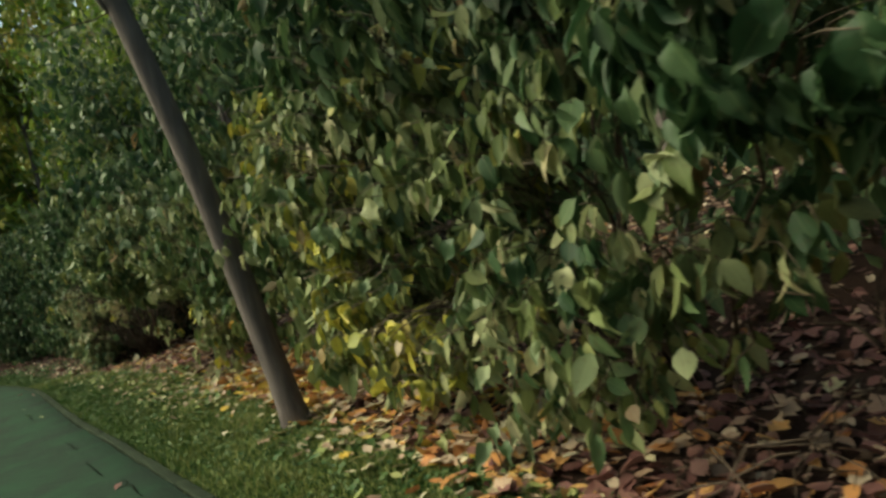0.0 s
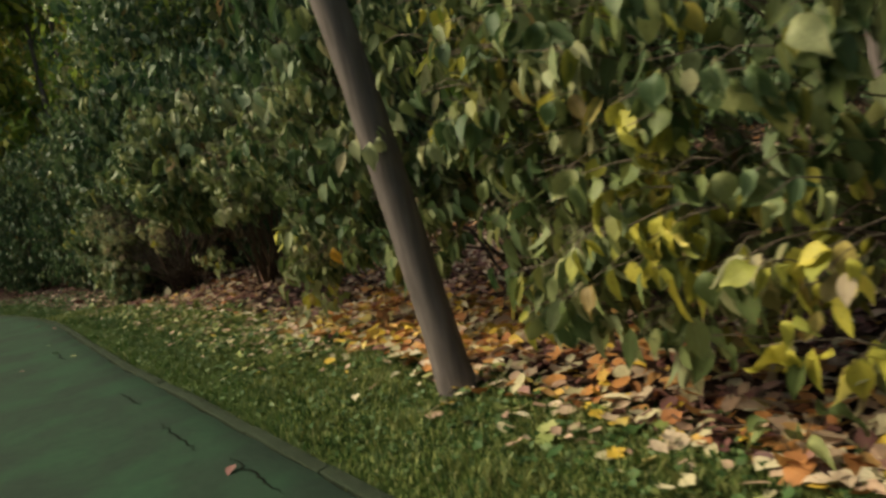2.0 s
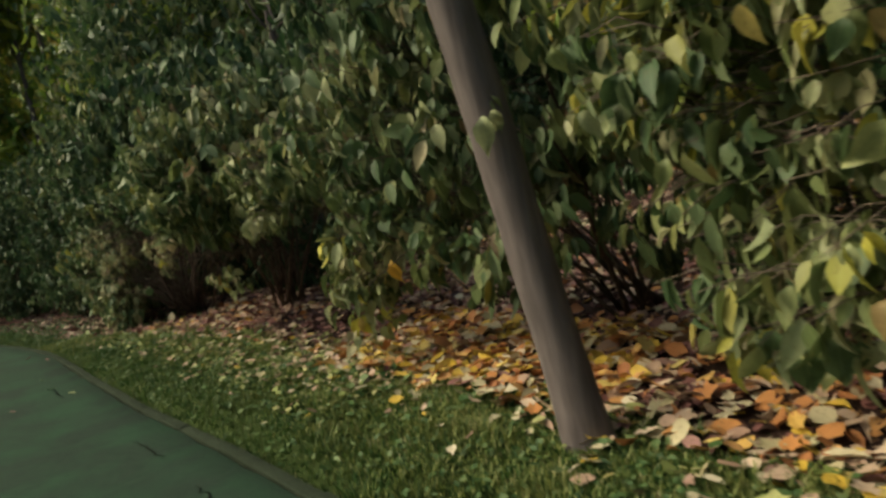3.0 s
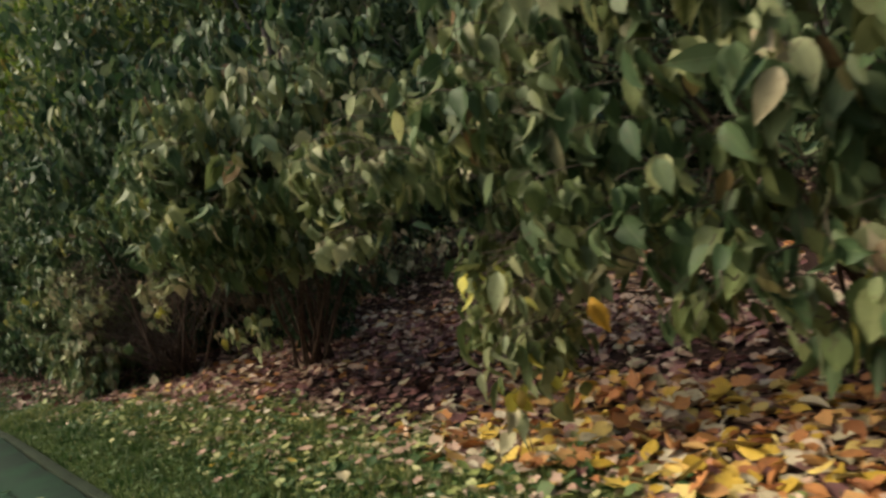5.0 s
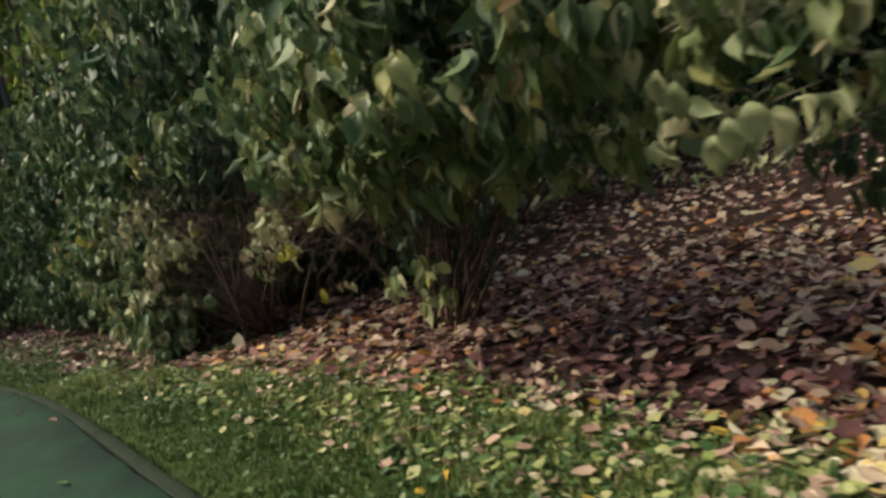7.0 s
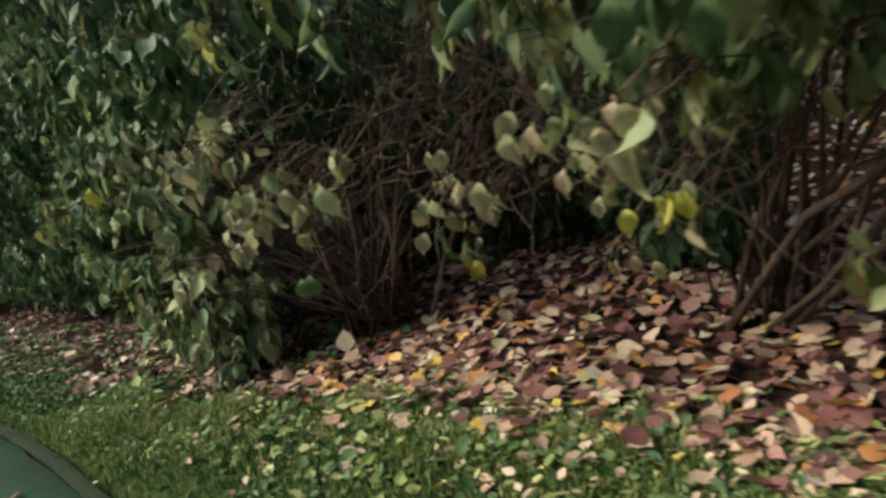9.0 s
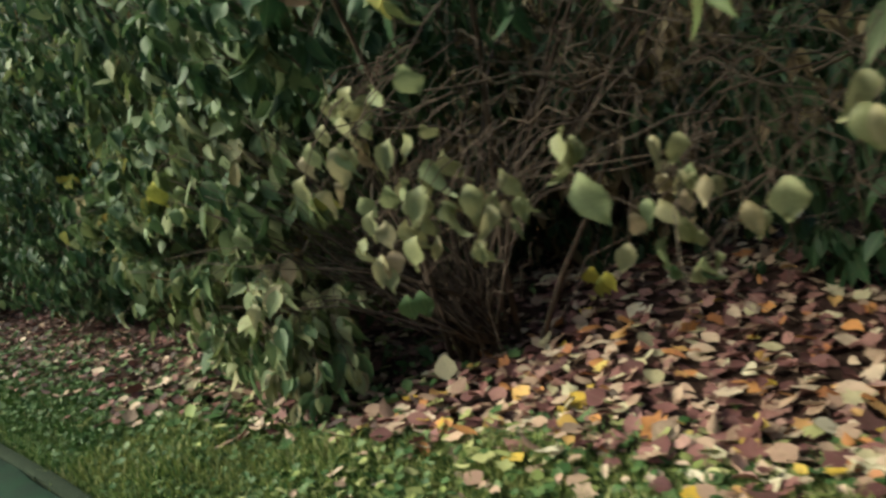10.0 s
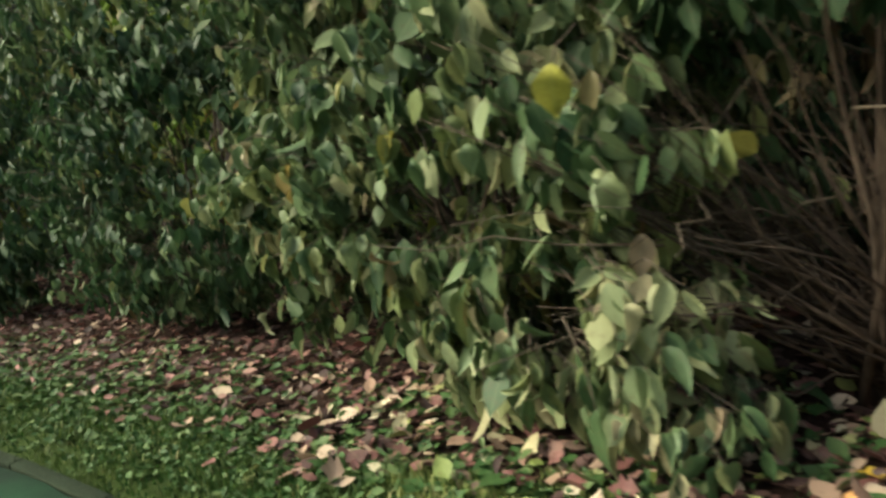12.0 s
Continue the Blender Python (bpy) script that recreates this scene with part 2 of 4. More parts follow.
def fine_leaf(wide, fold, curl, wave):
    """The same leaf with a rounder, slightly toothed outline, for those seen close by."""
    t = np.array([0.06, 0.16, 0.30, 0.45, 0.60, 0.74, 0.86, 0.95])
    w = 0.50 * np.sin(np.pi * t ** 0.84) ** 0.85 * (1 + 0.06 * np.array([1, -1, 1, -1, 1, -1, 1, -1])) * (1 - 0.55 * np.clip((t - 0.45) / 0.55, 0, 1))
    v, uv = [(0, 0, 0)], [(0, 0)]
    for k in range(len(t)):
        z = -curl * t[k] ** 2
        lift = fold * w[k] - 0.35 * fold * w[k] ** 2 + wave * 0.07 * math.sin(9 * t[k])
        v += [(-w[k] * wide * 1.25, t[k], z + lift), (0, t[k], z), (w[k] * wide * 1.25, t[k], z + lift - wave * 0.12 * math.sin(7 * t[k] + 1))]
        uv += [(-w[k] * 2, t[k]), (0, t[k]), (w[k] * 2, t[k])]
    v.append((0, 1, -curl)); uv.append((0, 1))
    f = [(0, 2, 1), (0, 3, 2)]
    for k in range(len(t) - 1):
        a = 1 + 3 * k
        f += [(a, a + 1, a + 4, a + 3), (a + 1, a + 2, a + 5, a + 4)]
    a, tip = 1 + 3 * (len(t) - 1), len(v) - 1
    f += [(a, a + 1, tip), (a + 1, a + 2, tip)]
    return np.array(v, float), f, np.array(uv, float)


FINE = [fine_leaf(0.42, 0.32, 0.40, 1.5), fine_leaf(0.44, 0.38, 0.62, 1.8), fine_leaf(0.36, 0.50, 0.30, 1.9), fine_leaf(0.54, 0.24, 0.32, 1.6), fine_leaf(0.28, 0.66, 0.50, 2.0)]
FLAT = [leaf_shape(0.62, 0.25, -0.12, 0.8), leaf_shape(0.55, 0.32, 0.25, 1.0), leaf_shape(0.72, 0.14, 0.10, 0.5), leaf_shape(0.62, 0.22, -0.2, 0.8, 1), leaf_shape(0.40, 0.5, 0.3, 1.0)]


def frames(tips, faces, sizes):
    """Turns for leaves whose tips point along tips and whose faces look along faces."""
    y = tips / np.linalg.norm(tips, axis=1, keepdims=True)
    x = np.cross(y, faces)
    x /= np.linalg.norm(x, axis=1, keepdims=True) + 1e-9
    return np.stack([x, y, np.cross(x, y)], -1) * np.asarray(sizes)[:, None, None]


def leaf_mass(name, shapes, turns, places, tones, mats):
    """Many leaves in one mesh. tones: a material's number for each leaf."""
    vs, fs, uvs, ix, base = [], [], [], [], 0
    which = rng.integers(0, len(shapes), len(places))
    for k, (v, f, uv) in enumerate(shapes):
        sel = np.flatnonzero(which == k)
        if not len(sel):
            continue
        stretch = 1 + 0.16 * rng.standard_normal((len(sel), 1, 3)).clip(-1.5, 1.5)
        moved = np.einsum("nij,nkj->nki", turns[sel], v[None] * stretch) + places[sel][:, None]
        vs.append(moved.reshape(-1, 3))
        uvs.append(np.tile(uv, (len(sel), 1)))
        for q, s in enumerate(sel):
            o = base + q * len(v)
            fs += [tuple(o + i for i in face) for face in f]
            ix += [int(tones[s])] * len(f)
        base += len(sel) * len(v)
    return mesh_of(name, np.concatenate(vs).tolist(), fs, mats, ix, np.concatenate(uvs))


def tube(verts, faces, line, r0, r1, sides=5, knots=0.0):
    """Adds a tapering round branch along line to verts and faces."""
    line = np.asarray(line, float)
    start, count = len(verts), len(line)
    for k, p in enumerate(line):
        d = line[min(k + 1, count - 1)] - line[max(k - 1, 0)]
        d /= np.linalg.norm(d) + 1e-9
        a = np.cross(d, (0.3, 0.2, 1.0) if abs(d[2]) < 0.9 else (1.0, 0.1, 0))
        a /= np.linalg.norm(a)
        b = np.cross(d, a)
        r = (r0 + (r1 - r0) * k / (count - 1)) * (1 + knots * rng.standard_normal())
        for s in range(sides):
            w = 2 * math.pi * s / sides
            verts.append(tuple(p + r * (math.cos(w) * a + math.sin(w) * b)))
    for k in range(count - 1):
        for s in range(sides):
            a, b = start + k * sides + s, start + k * sides + (s + 1) % sides
            faces.append((a, b, b + sides, a + sides))
    faces.append(tuple(start + (count - 1) * sides + s for s in range(sides)))
    faces.append(tuple(start + sides - 1 - s for s in range(sides)))


def arch(a, b, rise, steps=7, wander=0.03):
    """A line from a to b that bows upward and wanders."""
    a, b = np.asarray(a, float), np.asarray(b, float)
    t = np.linspace(0, 1, steps)[:, None]
    line = a + (b - a) * t + np.array([0, 0, 1.0]) * rise * (t * (1 - t) * 4)
    line[1:-1] += rng.standard_normal((steps - 2, 3)) * wander
    return line


# ---- lie of the land ----
def edge(y):
    """Where the path ends and the grass begins."""
    y = np.asarray(y, float)
    return np.interp(y, [-40, -6, 3, 5, 7, 9, 11.5, 13.5, 14.5, 15.5, 16.5, 17.5, 18.5, 20, 22, 26, 32, 46], [2.6, 1.55, 1.17, 1.09, 1.01, 0.90, 0.83, 0.80, 0.77, 0.68, 0.55, 0.38, 0.17, -0.2, -0.8, -2.3, -5.2, -13])


def verge(y):
    """Where the grass gives way to fallen leaves."""
    y = np.asarray(y, float)
    return np.interp(y, [-6, 2, 4, 6, 8, 10, 12, 13.5, 15, 16.5, 18, 20, 24, 40], [1.9, 2.0, 2.2, 2.3, 2.35, 2.4, 2.4, 2.2, 1.65, 1.28, 1.02, 0.62, -0.4, -6.5])


def land(x, y):
    """Height of the ground: level by the path, rising gently under the shrubs."""
    x, y = np.asarray(x, float), np.asarray(y, float)
    bank = 0.085 * np.maximum(0, x - 2.7) * np.clip(1 - (x - 14) / 30, 0, 1) * np.clip((y + 12) / 8, 0, 1) * np.clip((40 - y) / 12, 0, 1)
    near = np.clip((x - edge(y)) / 0.3, 0, 1) * (x < 30)
    return bank + near * (0.018 * np.sin(2.1 * x + 1.3 * y) + 0.012 * np.sin(5.3 * y - 3.1 * x)) - 0.06 * (1 - near) * (np.abs(x) < 6)


def axis(*bits):
    return np.unique(np.concatenate([np.asarray(b, float) for b in bits]))


xs = axis([-900, -300, -100, -40, -15, -8, -6, -5], np.arange(-4, 6, 0.16), np.arange(6, 16, 0.6), [20, 30, 45, 100, 300, 900])
ys = axis([-900, -300, -100, -40, -20, -12], np.arange(-8, 24, 0.2), np.arange(24, 44, 0.8), [60, 100, 300, 900])
X, Y = np.meshgrid(xs, ys)
Z = land(X, Y)
nx = len(xs)
gv = np.stack([X, Y, Z], -1).reshape(-1, 3)
gf, gi = [], []
for j in range(len(ys) - 1):
    for i in range(nx - 1):
        gf.append((j * nx + i, j * nx + i + 1, (j + 1) * nx + i + 1, (j + 1) * nx + i))
        gi.append(int(xs[i] > verge(ys[j]) and xs[i] < 25 and -15 < ys[j] < 40))
tagged(new("ground", mesh_of("ground", gv.tolist(), gf, [TURF, SOIL], gi)), "mossy turf beside dark leaf mould under shrubs", "ground", "", "structure")

# the path: a slab with its own thickness, worn along the rim
py = np.arange(-30, 46, 0.25)
rim = edge(py) - 0.075 + 0.008 * np.sin(py * 9) + 0.006 * np.sin(py * 23)
pv, pf = [], []
for y, e in zip(py, rim):
    for x, z in ((e - 3.4, -0.10), (e - 3.4, 0.0), (e - 1.8, 0.012), (e - 0.25, 0.004), (e - 0.015, 0.0), (e, -0.012), (e, -0.10)):
        pv.append((x, y, z))
for k in range(len(py) - 1):
    for s in range(6):
        a = k * 7 + s
        pf.append((a, a + 1, a + 8, a + 7))
path = tagged(new("path", mesh_of("path", pv, pf, [ASPHALT])), "worn grey-green asphalt footpath with greener patches", "path", "", "structure")


# cracks that run along the path near its rim
CRACK = ground_material("crack_dirt", (0.006, 0.008, 0.006), (0.010, 0.013, 0.010), (0.018, 0.022, 0.018), 120)
for y0, y1, inset in ((3.4, 4.5, 0.30), (4.9, 5.6, 0.27), (5.9, 6.7, 0.36), (7.4, 8.0, 0.33), (10.5, 11.2, 0.40)):
    cy = np.linspace(y0, y1, 16)
    cx = edge(cy) - inset + 0.012 * rng.standard_normal(16)
    half = 0.007 * np.sin(np.linspace(0.15, np.pi - 0.15, 16))
    cv = [(x + q, y, z) for x, y, h in zip(cx, cy, half) for q, z in ((-h, 0.010), (0.0, 0.013), (h, 0.010))]
    cf = [(3 * k + j, 3 * k + j + 1, 3 * k + j + 4, 3 * k + j + 3) for k in range(15) for j in range(2)]
    part("crack", mesh_of("crack", cv, cf, [CRACK]), path, "dark dirt-filled crack")


# ---- shrubs ----
SKEW = np.array([-1.0, 0.0, 0.0])


def sprays(center, radii, count, front=0.45):
    """Places for leaf sprays in the outer part of a crown, most of them on the side of the path, with the way outward."""
    d = rng.standard_normal((count * 4, 3))
    d /= np.linalg.norm(d, axis=1, keepdims=True)
    d = d[d[:, 0] < front + 0.3 * rng.standard_normal(len(d))][:count]
    r = rng.uniform(0.62, 1.04, (len(d), 1)) ** 0.7
    lumps = 1 + 0.10 * np.sin(7 * d[:, :1] + 5 * d[:, 1:2] + center[1]) + 0.08 * np.sin(9 * d[:, 2:3] + 4 * d[:, 1:2])
    return np.asarray(center) + d * r * lumps * np.asarray(radii), d


def shrub(label, base, crowns, stems=16, spread=0.35, singles=210, group="shrubs beside the path", hero=()):
    """A many-stemmed shrub. crowns: (centre, radii, sprays, leaf length, tones by weight)."""
    base = np.array([*base, float(land(*base))])
    ob = empty("shrub", base, label, "shrub", group)
    tone_names = list(TONES)
    twig_v, twig_f = [], []
    tips, looks, sizes, places, tones = [], [], [], [], []
    ends = []
    for center, radii, count, size, mix in crowns:
        at, out = sprays(center, radii, int(count * 1.6))
        ends.append((np.asarray(center, float), np.asarray(radii, float), count))
        names, weights = list(mix), np.array(list(mix.values()), float)
        for p, d in zip(at, out):
            if p[2] < land(p[0], p[1]) + 0.10:
                continue
            inner = base + (p - base) * 0.78 + np.array([0, 0, 0.16]) + rng.standard_normal(3) * 0.08
            length = rng.uniform(0.7, 1.25)
            start = p + (inner - p) / (np.linalg.norm(inner - p) + 1e-9) * 0.34 * length
            droop = p + np.array([d[0] * 0.06, d[1] * 0.06, -0.08 * length])
            line = arch(start, droop, 0.04, 4, 0.012)
            tube(twig_v, twig_f, line - base, 0.0045, 0.002, 3)
            tone = names[rng.choice(len(names), p=weights / weights.sum())]
            for k in range(rng.integers(5, 9)):
                t = 0.35 + 0.65 * rng.random()
                q = start + (droop - start) * t + rng.standard_normal(3) * 0.02
                side = rng.standard_normal(3)
                tips.append(np.array([0, 0, -1.0]) + 0.40 * d * (0.2 + rng.random()) + 0.36 * side)
                looks.append(d * 0.8 + SKEW * 0.4 + np.array([0, 0, 0.4]) + 0.85 * rng.standard_normal(3))
                sizes.append(size * rng.uniform(0.6, 1.2))
                places.append(q)
                tones.append(tone_names.index(tone if rng.random() < 0.8 else names[rng.choice(len(names), p=weights / weights.sum())]))
    turns = frames(np.array(tips), np.array(looks), sizes)
    places, tones = np.array(places), np.array(tones)
    # the leaves that the path passes nearest are pieces of their own
    near = np.argsort(places[:, 0] + 0.35 * np.abs(places[:, 2] - 1.1) + 0.25 * rng.random(len(places)))[:singles]
    rest = np.setdiff1d(np.arange(len(places)), near)
    part("foliage", leaf_mass("foliage", FAR_SHAPES if base[1] > 19 else SHAPES, turns[rest], places[rest] - base, tones[rest], [LEAF[k] for k in tone_names]), ob, "dense drooping ovate leaves", "stuff")
    for i in near:
        m = Matrix(turns[i].tolist()).to_4x4()
        m.translation = Vector(places[i] - base)
        part("leaf", single_leaf(tone_names[tones[i]], int(rng.integers(0, len(SHAPES)))), ob, m=m)
    part("twig_tangle", mesh_of("twig_tangle", twig_v, twig_f, [TWIG]), ob, "thin brown twigs", "stuff")
    weights = np.array([c for *_, c in ends], float)
    for k in range(stems):
        center, radii, _ = ends[rng.choice(len(ends), p=weights / weights.sum())]
        goal = center + rng.standard_normal(3) * radii * 0.45
        goal[2] = max(goal[2], 0.7)
        foot = np.array([rng.uniform(-1, 1), rng.uniform(-1, 1), 0]) * spread * 0.5
        line = arch(foot, goal - base, rng.uniform(0.1, 0.45), 9, 0.025)
        v, f = [], []
        tube(v, f, line, rng.uniform(0.011, 0.024), 0.004, 6, 0.08)
        part("stem", mesh_of("stem", v, f, [STEM]), ob)
        for _ in range(3):
            a = line[rng.integers(3, 8)]
            b = a + np.array([rng.uniform(-0.5, 0.25), rng.uniform(-0.6, 0.6), rng.uniform(-0.1, 0.5)])
            v, f = [], []
            tube(v, f, arch(a, b, 0.06, 6, 0.03), 0.006, 0.002, 4)
            part("side_branch", mesh_of("side_branch", v, f, [TWIG]), ob)
    return ob


LEAF_MESH = {}


def single_leaf(tone, shape):
    if (tone, shape) not in LEAF_MESH:
        v, f, uv = FINE[shape]
        LEAF_MESH[tone, shape] = mesh_of("leaf", v.tolist(), f, [LEAF1[tone]], None, uv)
    return LEAF_MESH[tone, shape]


def bare_twigs(ob, low, high, count, reach, thick=0.005, lean=(0, 0, 0), bark=None):
    """Leafless branches of a shrub between two corners of a box."""
    base = np.array(ob.location)
    for _ in range(count):
        a = rng.uniform(low, high)
        b = a + rng.standard_normal(3) * reach + np.asarray(lean)
        b[2] = max(b[2], 0.12)
        v, f = [], []
        tube(v, f, arch(a - base, b - base, 0.05, 7, 0.025), thick * rng.uniform(0.7, 1.5), 0.0015, 4)
        part("bare_branch", mesh_of("bare_branch", v, f, [bark or TWIG]), ob)


MIX = {"green": 6, "olive": 2.5, "pale": 1.2}
WARM = {"olive": 4.5, "green": 4, "yellow": 0.5, "pale": 2.2}
# COOL: its dark share stands for shade on far and upper crowns
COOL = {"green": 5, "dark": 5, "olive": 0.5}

# mostly out of view; added to cast shade on the near verge
shrub("mostly unseen dark green shrub added to shade the verge", (3.3, -0.9), [((2.4, -0.7, 2.2), (0.95, 1.3, 1.2), 190, 0.16, COOL)], 12, singles=40)

s1 = shrub("tall shrub with drooping olive and yellowing leaves", (3.3, 2.5), [
    ((2.65, 3.9, 1.75), (0.85, 1.35, 1.15), 440, 0.134, WARM),
    ((2.45, 1.75, 1.5), (0.60, 1.1, 0.75), 135, 0.126, {"pale": 3, "olive": 3, "green": 4, "dark": 2.5}),
    # next two, near and high: dimness there is put into dark leaves
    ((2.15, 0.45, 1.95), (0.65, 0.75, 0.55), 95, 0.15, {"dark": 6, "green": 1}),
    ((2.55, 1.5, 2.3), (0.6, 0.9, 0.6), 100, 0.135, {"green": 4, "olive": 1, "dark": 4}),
    ((2.3, 4.1, 0.85), (0.40, 0.9, 0.40), 62, 0.13, {"olive": 5, "yellow": 0.7, "pale": 2.5, "green": 1}),
    ((2.35, 4.85, 2.05), (0.38, 0.5, 0.65), 62, 0.125, {"olive": 5, "yellow": 1.6, "sunlit": 1.5}),
    ((1.92, 3.02, 0.74), (0.13, 0.28, 0.26), 9, 0.125, {"yellow": 4, "straw": 1, "olive": 1}),
    ((1.98, 3.28, 0.98), (0.14, 0.28, 0.24), 6, 0.125, {"yellow": 3, "straw": 2, "olive": 2}),
    ((1.90, 3.48, 1.22), (0.12, 0.22, 0.28), 9, 0.125, {"yellow": 3, "olive": 1}),
    ((2.2, 2.1, 0.78), (0.34, 0.75, 0.42), 52, 0.12, {"pale": 4, "olive": 3, "green": 3}),
    ((2.6, 2.6, 3.0), (1.1, 2.4, 0.8), 260, 0.15, COOL)], 20, 0.5, 300)
bare_twigs(s1, (2.1, 0.7, 0.12), (3.0, 2.0, 0.9), 60, 0.30, 0.0045, (-0.15, -0.1, -0.05), STEM)

s2 = shrub("green shrub hanging low over orange leaf litter", (3.9, 6.6), [
    ((2.8, 6.9, 1.85), (0.95, 1.35, 0.95), 300, 0.15, MIX),
    ((2.22, 7.66, 0.82), (0.20, 0.20, 0.40), 16, 0.13, {"olive": 4, "yellow": 1.5, "pale": 2}),
    ((2.40, 7.75, 0.95), (0.32, 0.32, 0.42), 26, 0.13, {"pale": 2, "olive": 3, "green": 4}),
    ((3.3, 5.45, 1.55), (0.6, 0.8, 1.0), 100, 0.14, {"dark": 3, "green": 2}),
    ((2.4, 6.3, 0.95), (0.35, 0.6, 0.30), 26, 0.14, {"green": 4, "olive": 3}),
    ((3.6, 8.85, 1.1), (0.3, 0.3, 0.25), 12, 0.13, {"dark": 3, "green": 3}),
    ((1.95, 8.65, 1.38), (0.12, 0.20, 0.14), 3, 0.13, {"pale": 4, "olive": 2}),
    ((1.98, 8.32, 1.76), (0.26, 0.50, 0.24), 20, 0.14, {"pale": 4, "olive": 3, "green": 3}),
    ((2.7, 6.6, 2.9), (0.9, 1.8, 0.6), 90, 0.15, COOL)], 16, 0.5, 260)
bare_twigs(s2, (2.3, 5.9, 0.5), (3.2, 7.6, 1.5), 36, 0.3, 0.005)

s3 = shrub("big green shrub arching over a dark hollow", (3.5, 12.3), [
    ((2.38, 10.05, 2.02), (1.05, 1.35, 0.76), 390, 0.14, {"green": 6, "olive": 2.4, "pale": 2.4}),
    ((2.5, 11.45, 1.98), (0.9, 0.85, 0.70), 120, 0.14, {"green": 5, "olive": 2, "pale": 1.5}),
    # two low inner crowns added; dark leaves stand in for deep shade
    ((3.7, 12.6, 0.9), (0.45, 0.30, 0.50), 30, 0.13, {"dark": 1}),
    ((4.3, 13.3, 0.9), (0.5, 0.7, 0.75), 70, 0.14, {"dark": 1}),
    ((3.1, 11.2, 2.45), (1.3, 1.8, 0.40), 190, 0.15, COOL),
    ((2.3, 11.0, 0.80), (0.2, 0.25, 0.14), 5, 0.12, {"pale": 2, "olive": 4}),
    ((2.7, 11.0, 2.9), (0.9, 2.0, 0.6), 90, 0.15, COOL)], 26, 0.4, 300)
bare_twigs(s3, (2.5, 10.5, 0.7), (3.6, 12.4, 1.6), 40, 0.3, 0.005)

s4 = shrub("half-bare shrub with a fan of brown stems and pale leaves", (2.8, 14.65), [
    ((1.75, 14.45, 2.05), (0.4, 0.6, 0.25), 20, 0.14, {"green": 3, "dark": 3}),
    ((1.9, 12.6, 2.0), (0.7, 0.9, 0.25), 18, 0.14, {"green": 3, "olive": 2, "dark": 3}),
    # overhead crown, mostly out of view, added to block sky light
    ((2.7, 13.6, 3.0), (1.4, 2.2, 0.8), 250, 0.16, COOL),
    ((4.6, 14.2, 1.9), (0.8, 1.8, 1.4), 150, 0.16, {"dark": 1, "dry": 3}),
    # all-dark leaves here paint the shaded interior
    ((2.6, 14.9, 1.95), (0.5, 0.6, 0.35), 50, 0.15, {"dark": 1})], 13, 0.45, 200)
bare_twigs(s4, (2.2, 12.0, 0.8), (3.3, 14.4, 2.1), 100, 0.38, 0.005, (0, 0, 0), STEM)
bare_twigs(s4, (2.0, 12.0, 1.0), (3.0, 14.2, 2.0), 60, 0.34, 0.0035)
bare_twigs(s4, (2.4, 11.6, 1.0), (3.7, 13.1, 2.2), 90, 0.36, 0.0042, (0, 0.1, -0.05))
bare_twigs(s4, (2.6, 13.0, 0.9), (3.7, 14.4, 2.2), 50, 0.38, 0.0045, (0, 0.1, -0.05), STEM)
bare_twigs(s4, (2.6, 14.45, 0.1), (3.0, 14.85, 0.5), 40, 0.35, 0.006, (-0.15, 0.25, 0.55), STEM)
bare_twigs(s4, (2.65, 14.5, 0.05), (2.95, 14.8, 0.2), 30, 0.42, 0.008, (-0.35, 0.75, 1.25), STEM)
bare_twigs(s4, (2.6, 14.5, 0.08), (2.9, 14.8, 0.25), 46, 0.30, 0.0075, (-0.75, 0.75, 0.95), STEM)
bare_twigs(s4, (2.3, 14.7, 0.4), (2.8, 15.1, 0.8), 34, 0.30, 0.0045, (-0.5, 0.4, 0.35))

s5 = shrub("dense leafy green shrub reaching down to the grass", (2.9, 17.0), [
    ((2.4, 16.7, 1.35), (1.0, 1.75, 1.15), 520, 0.152, {"green": 8, "olive": 2, "pale": 1.6, "dark": 0.6}),
    ((1.95, 15.6, 0.62), (0.40, 0.75, 0.40), 72, 0.145, {"green": 3, "pale": 5, "olive": 3, "straw": 1}),
    ((1.95, 15.1, 0.35), (0.25, 0.35, 0.22), 24, 0.14, {"pale": 4, "green": 2, "straw": 1.5}),
    ((2.5, 16.7, 2.9), (1.2, 2.2, 0.8), 200, 0.14, COOL)], 18, 0.5, 300)
bare_twigs(s5, (2.0, 14.9, 0.3), (2.8, 15.6, 1.2), 30, 0.3, 0.005)

# two added thickets: dark occluders in place of the shade behind the stems
shrub("added dark thicket standing in for shade behind bare stems", (4.75, 15.1), [
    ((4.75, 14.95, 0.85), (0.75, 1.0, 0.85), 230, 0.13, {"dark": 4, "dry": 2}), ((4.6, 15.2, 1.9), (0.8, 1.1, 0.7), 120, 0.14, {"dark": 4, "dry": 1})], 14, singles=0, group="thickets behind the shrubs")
shrub("added dark thicket standing in for shade behind bare stems", (3.95, 16.1), [
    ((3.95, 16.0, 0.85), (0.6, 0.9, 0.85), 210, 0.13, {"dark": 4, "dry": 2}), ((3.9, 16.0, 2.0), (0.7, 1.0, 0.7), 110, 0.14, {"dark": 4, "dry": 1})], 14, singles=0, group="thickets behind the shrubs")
# far shrubs: their shade is painted as a mostly dark leaf mix
shrub("dense green shrub beside the path, leaves darkened for shade", (2.5, 20.6), [
    ((2.1, 20.2, 1.4), (1.0, 2.2, 1.35), 620, 0.125, {"dark": 7, "green": 2}), ((2.3, 20.5, 3.0), (1.3, 2.4, 0.9), 220, 0.14, COOL)], 12, singles=120)
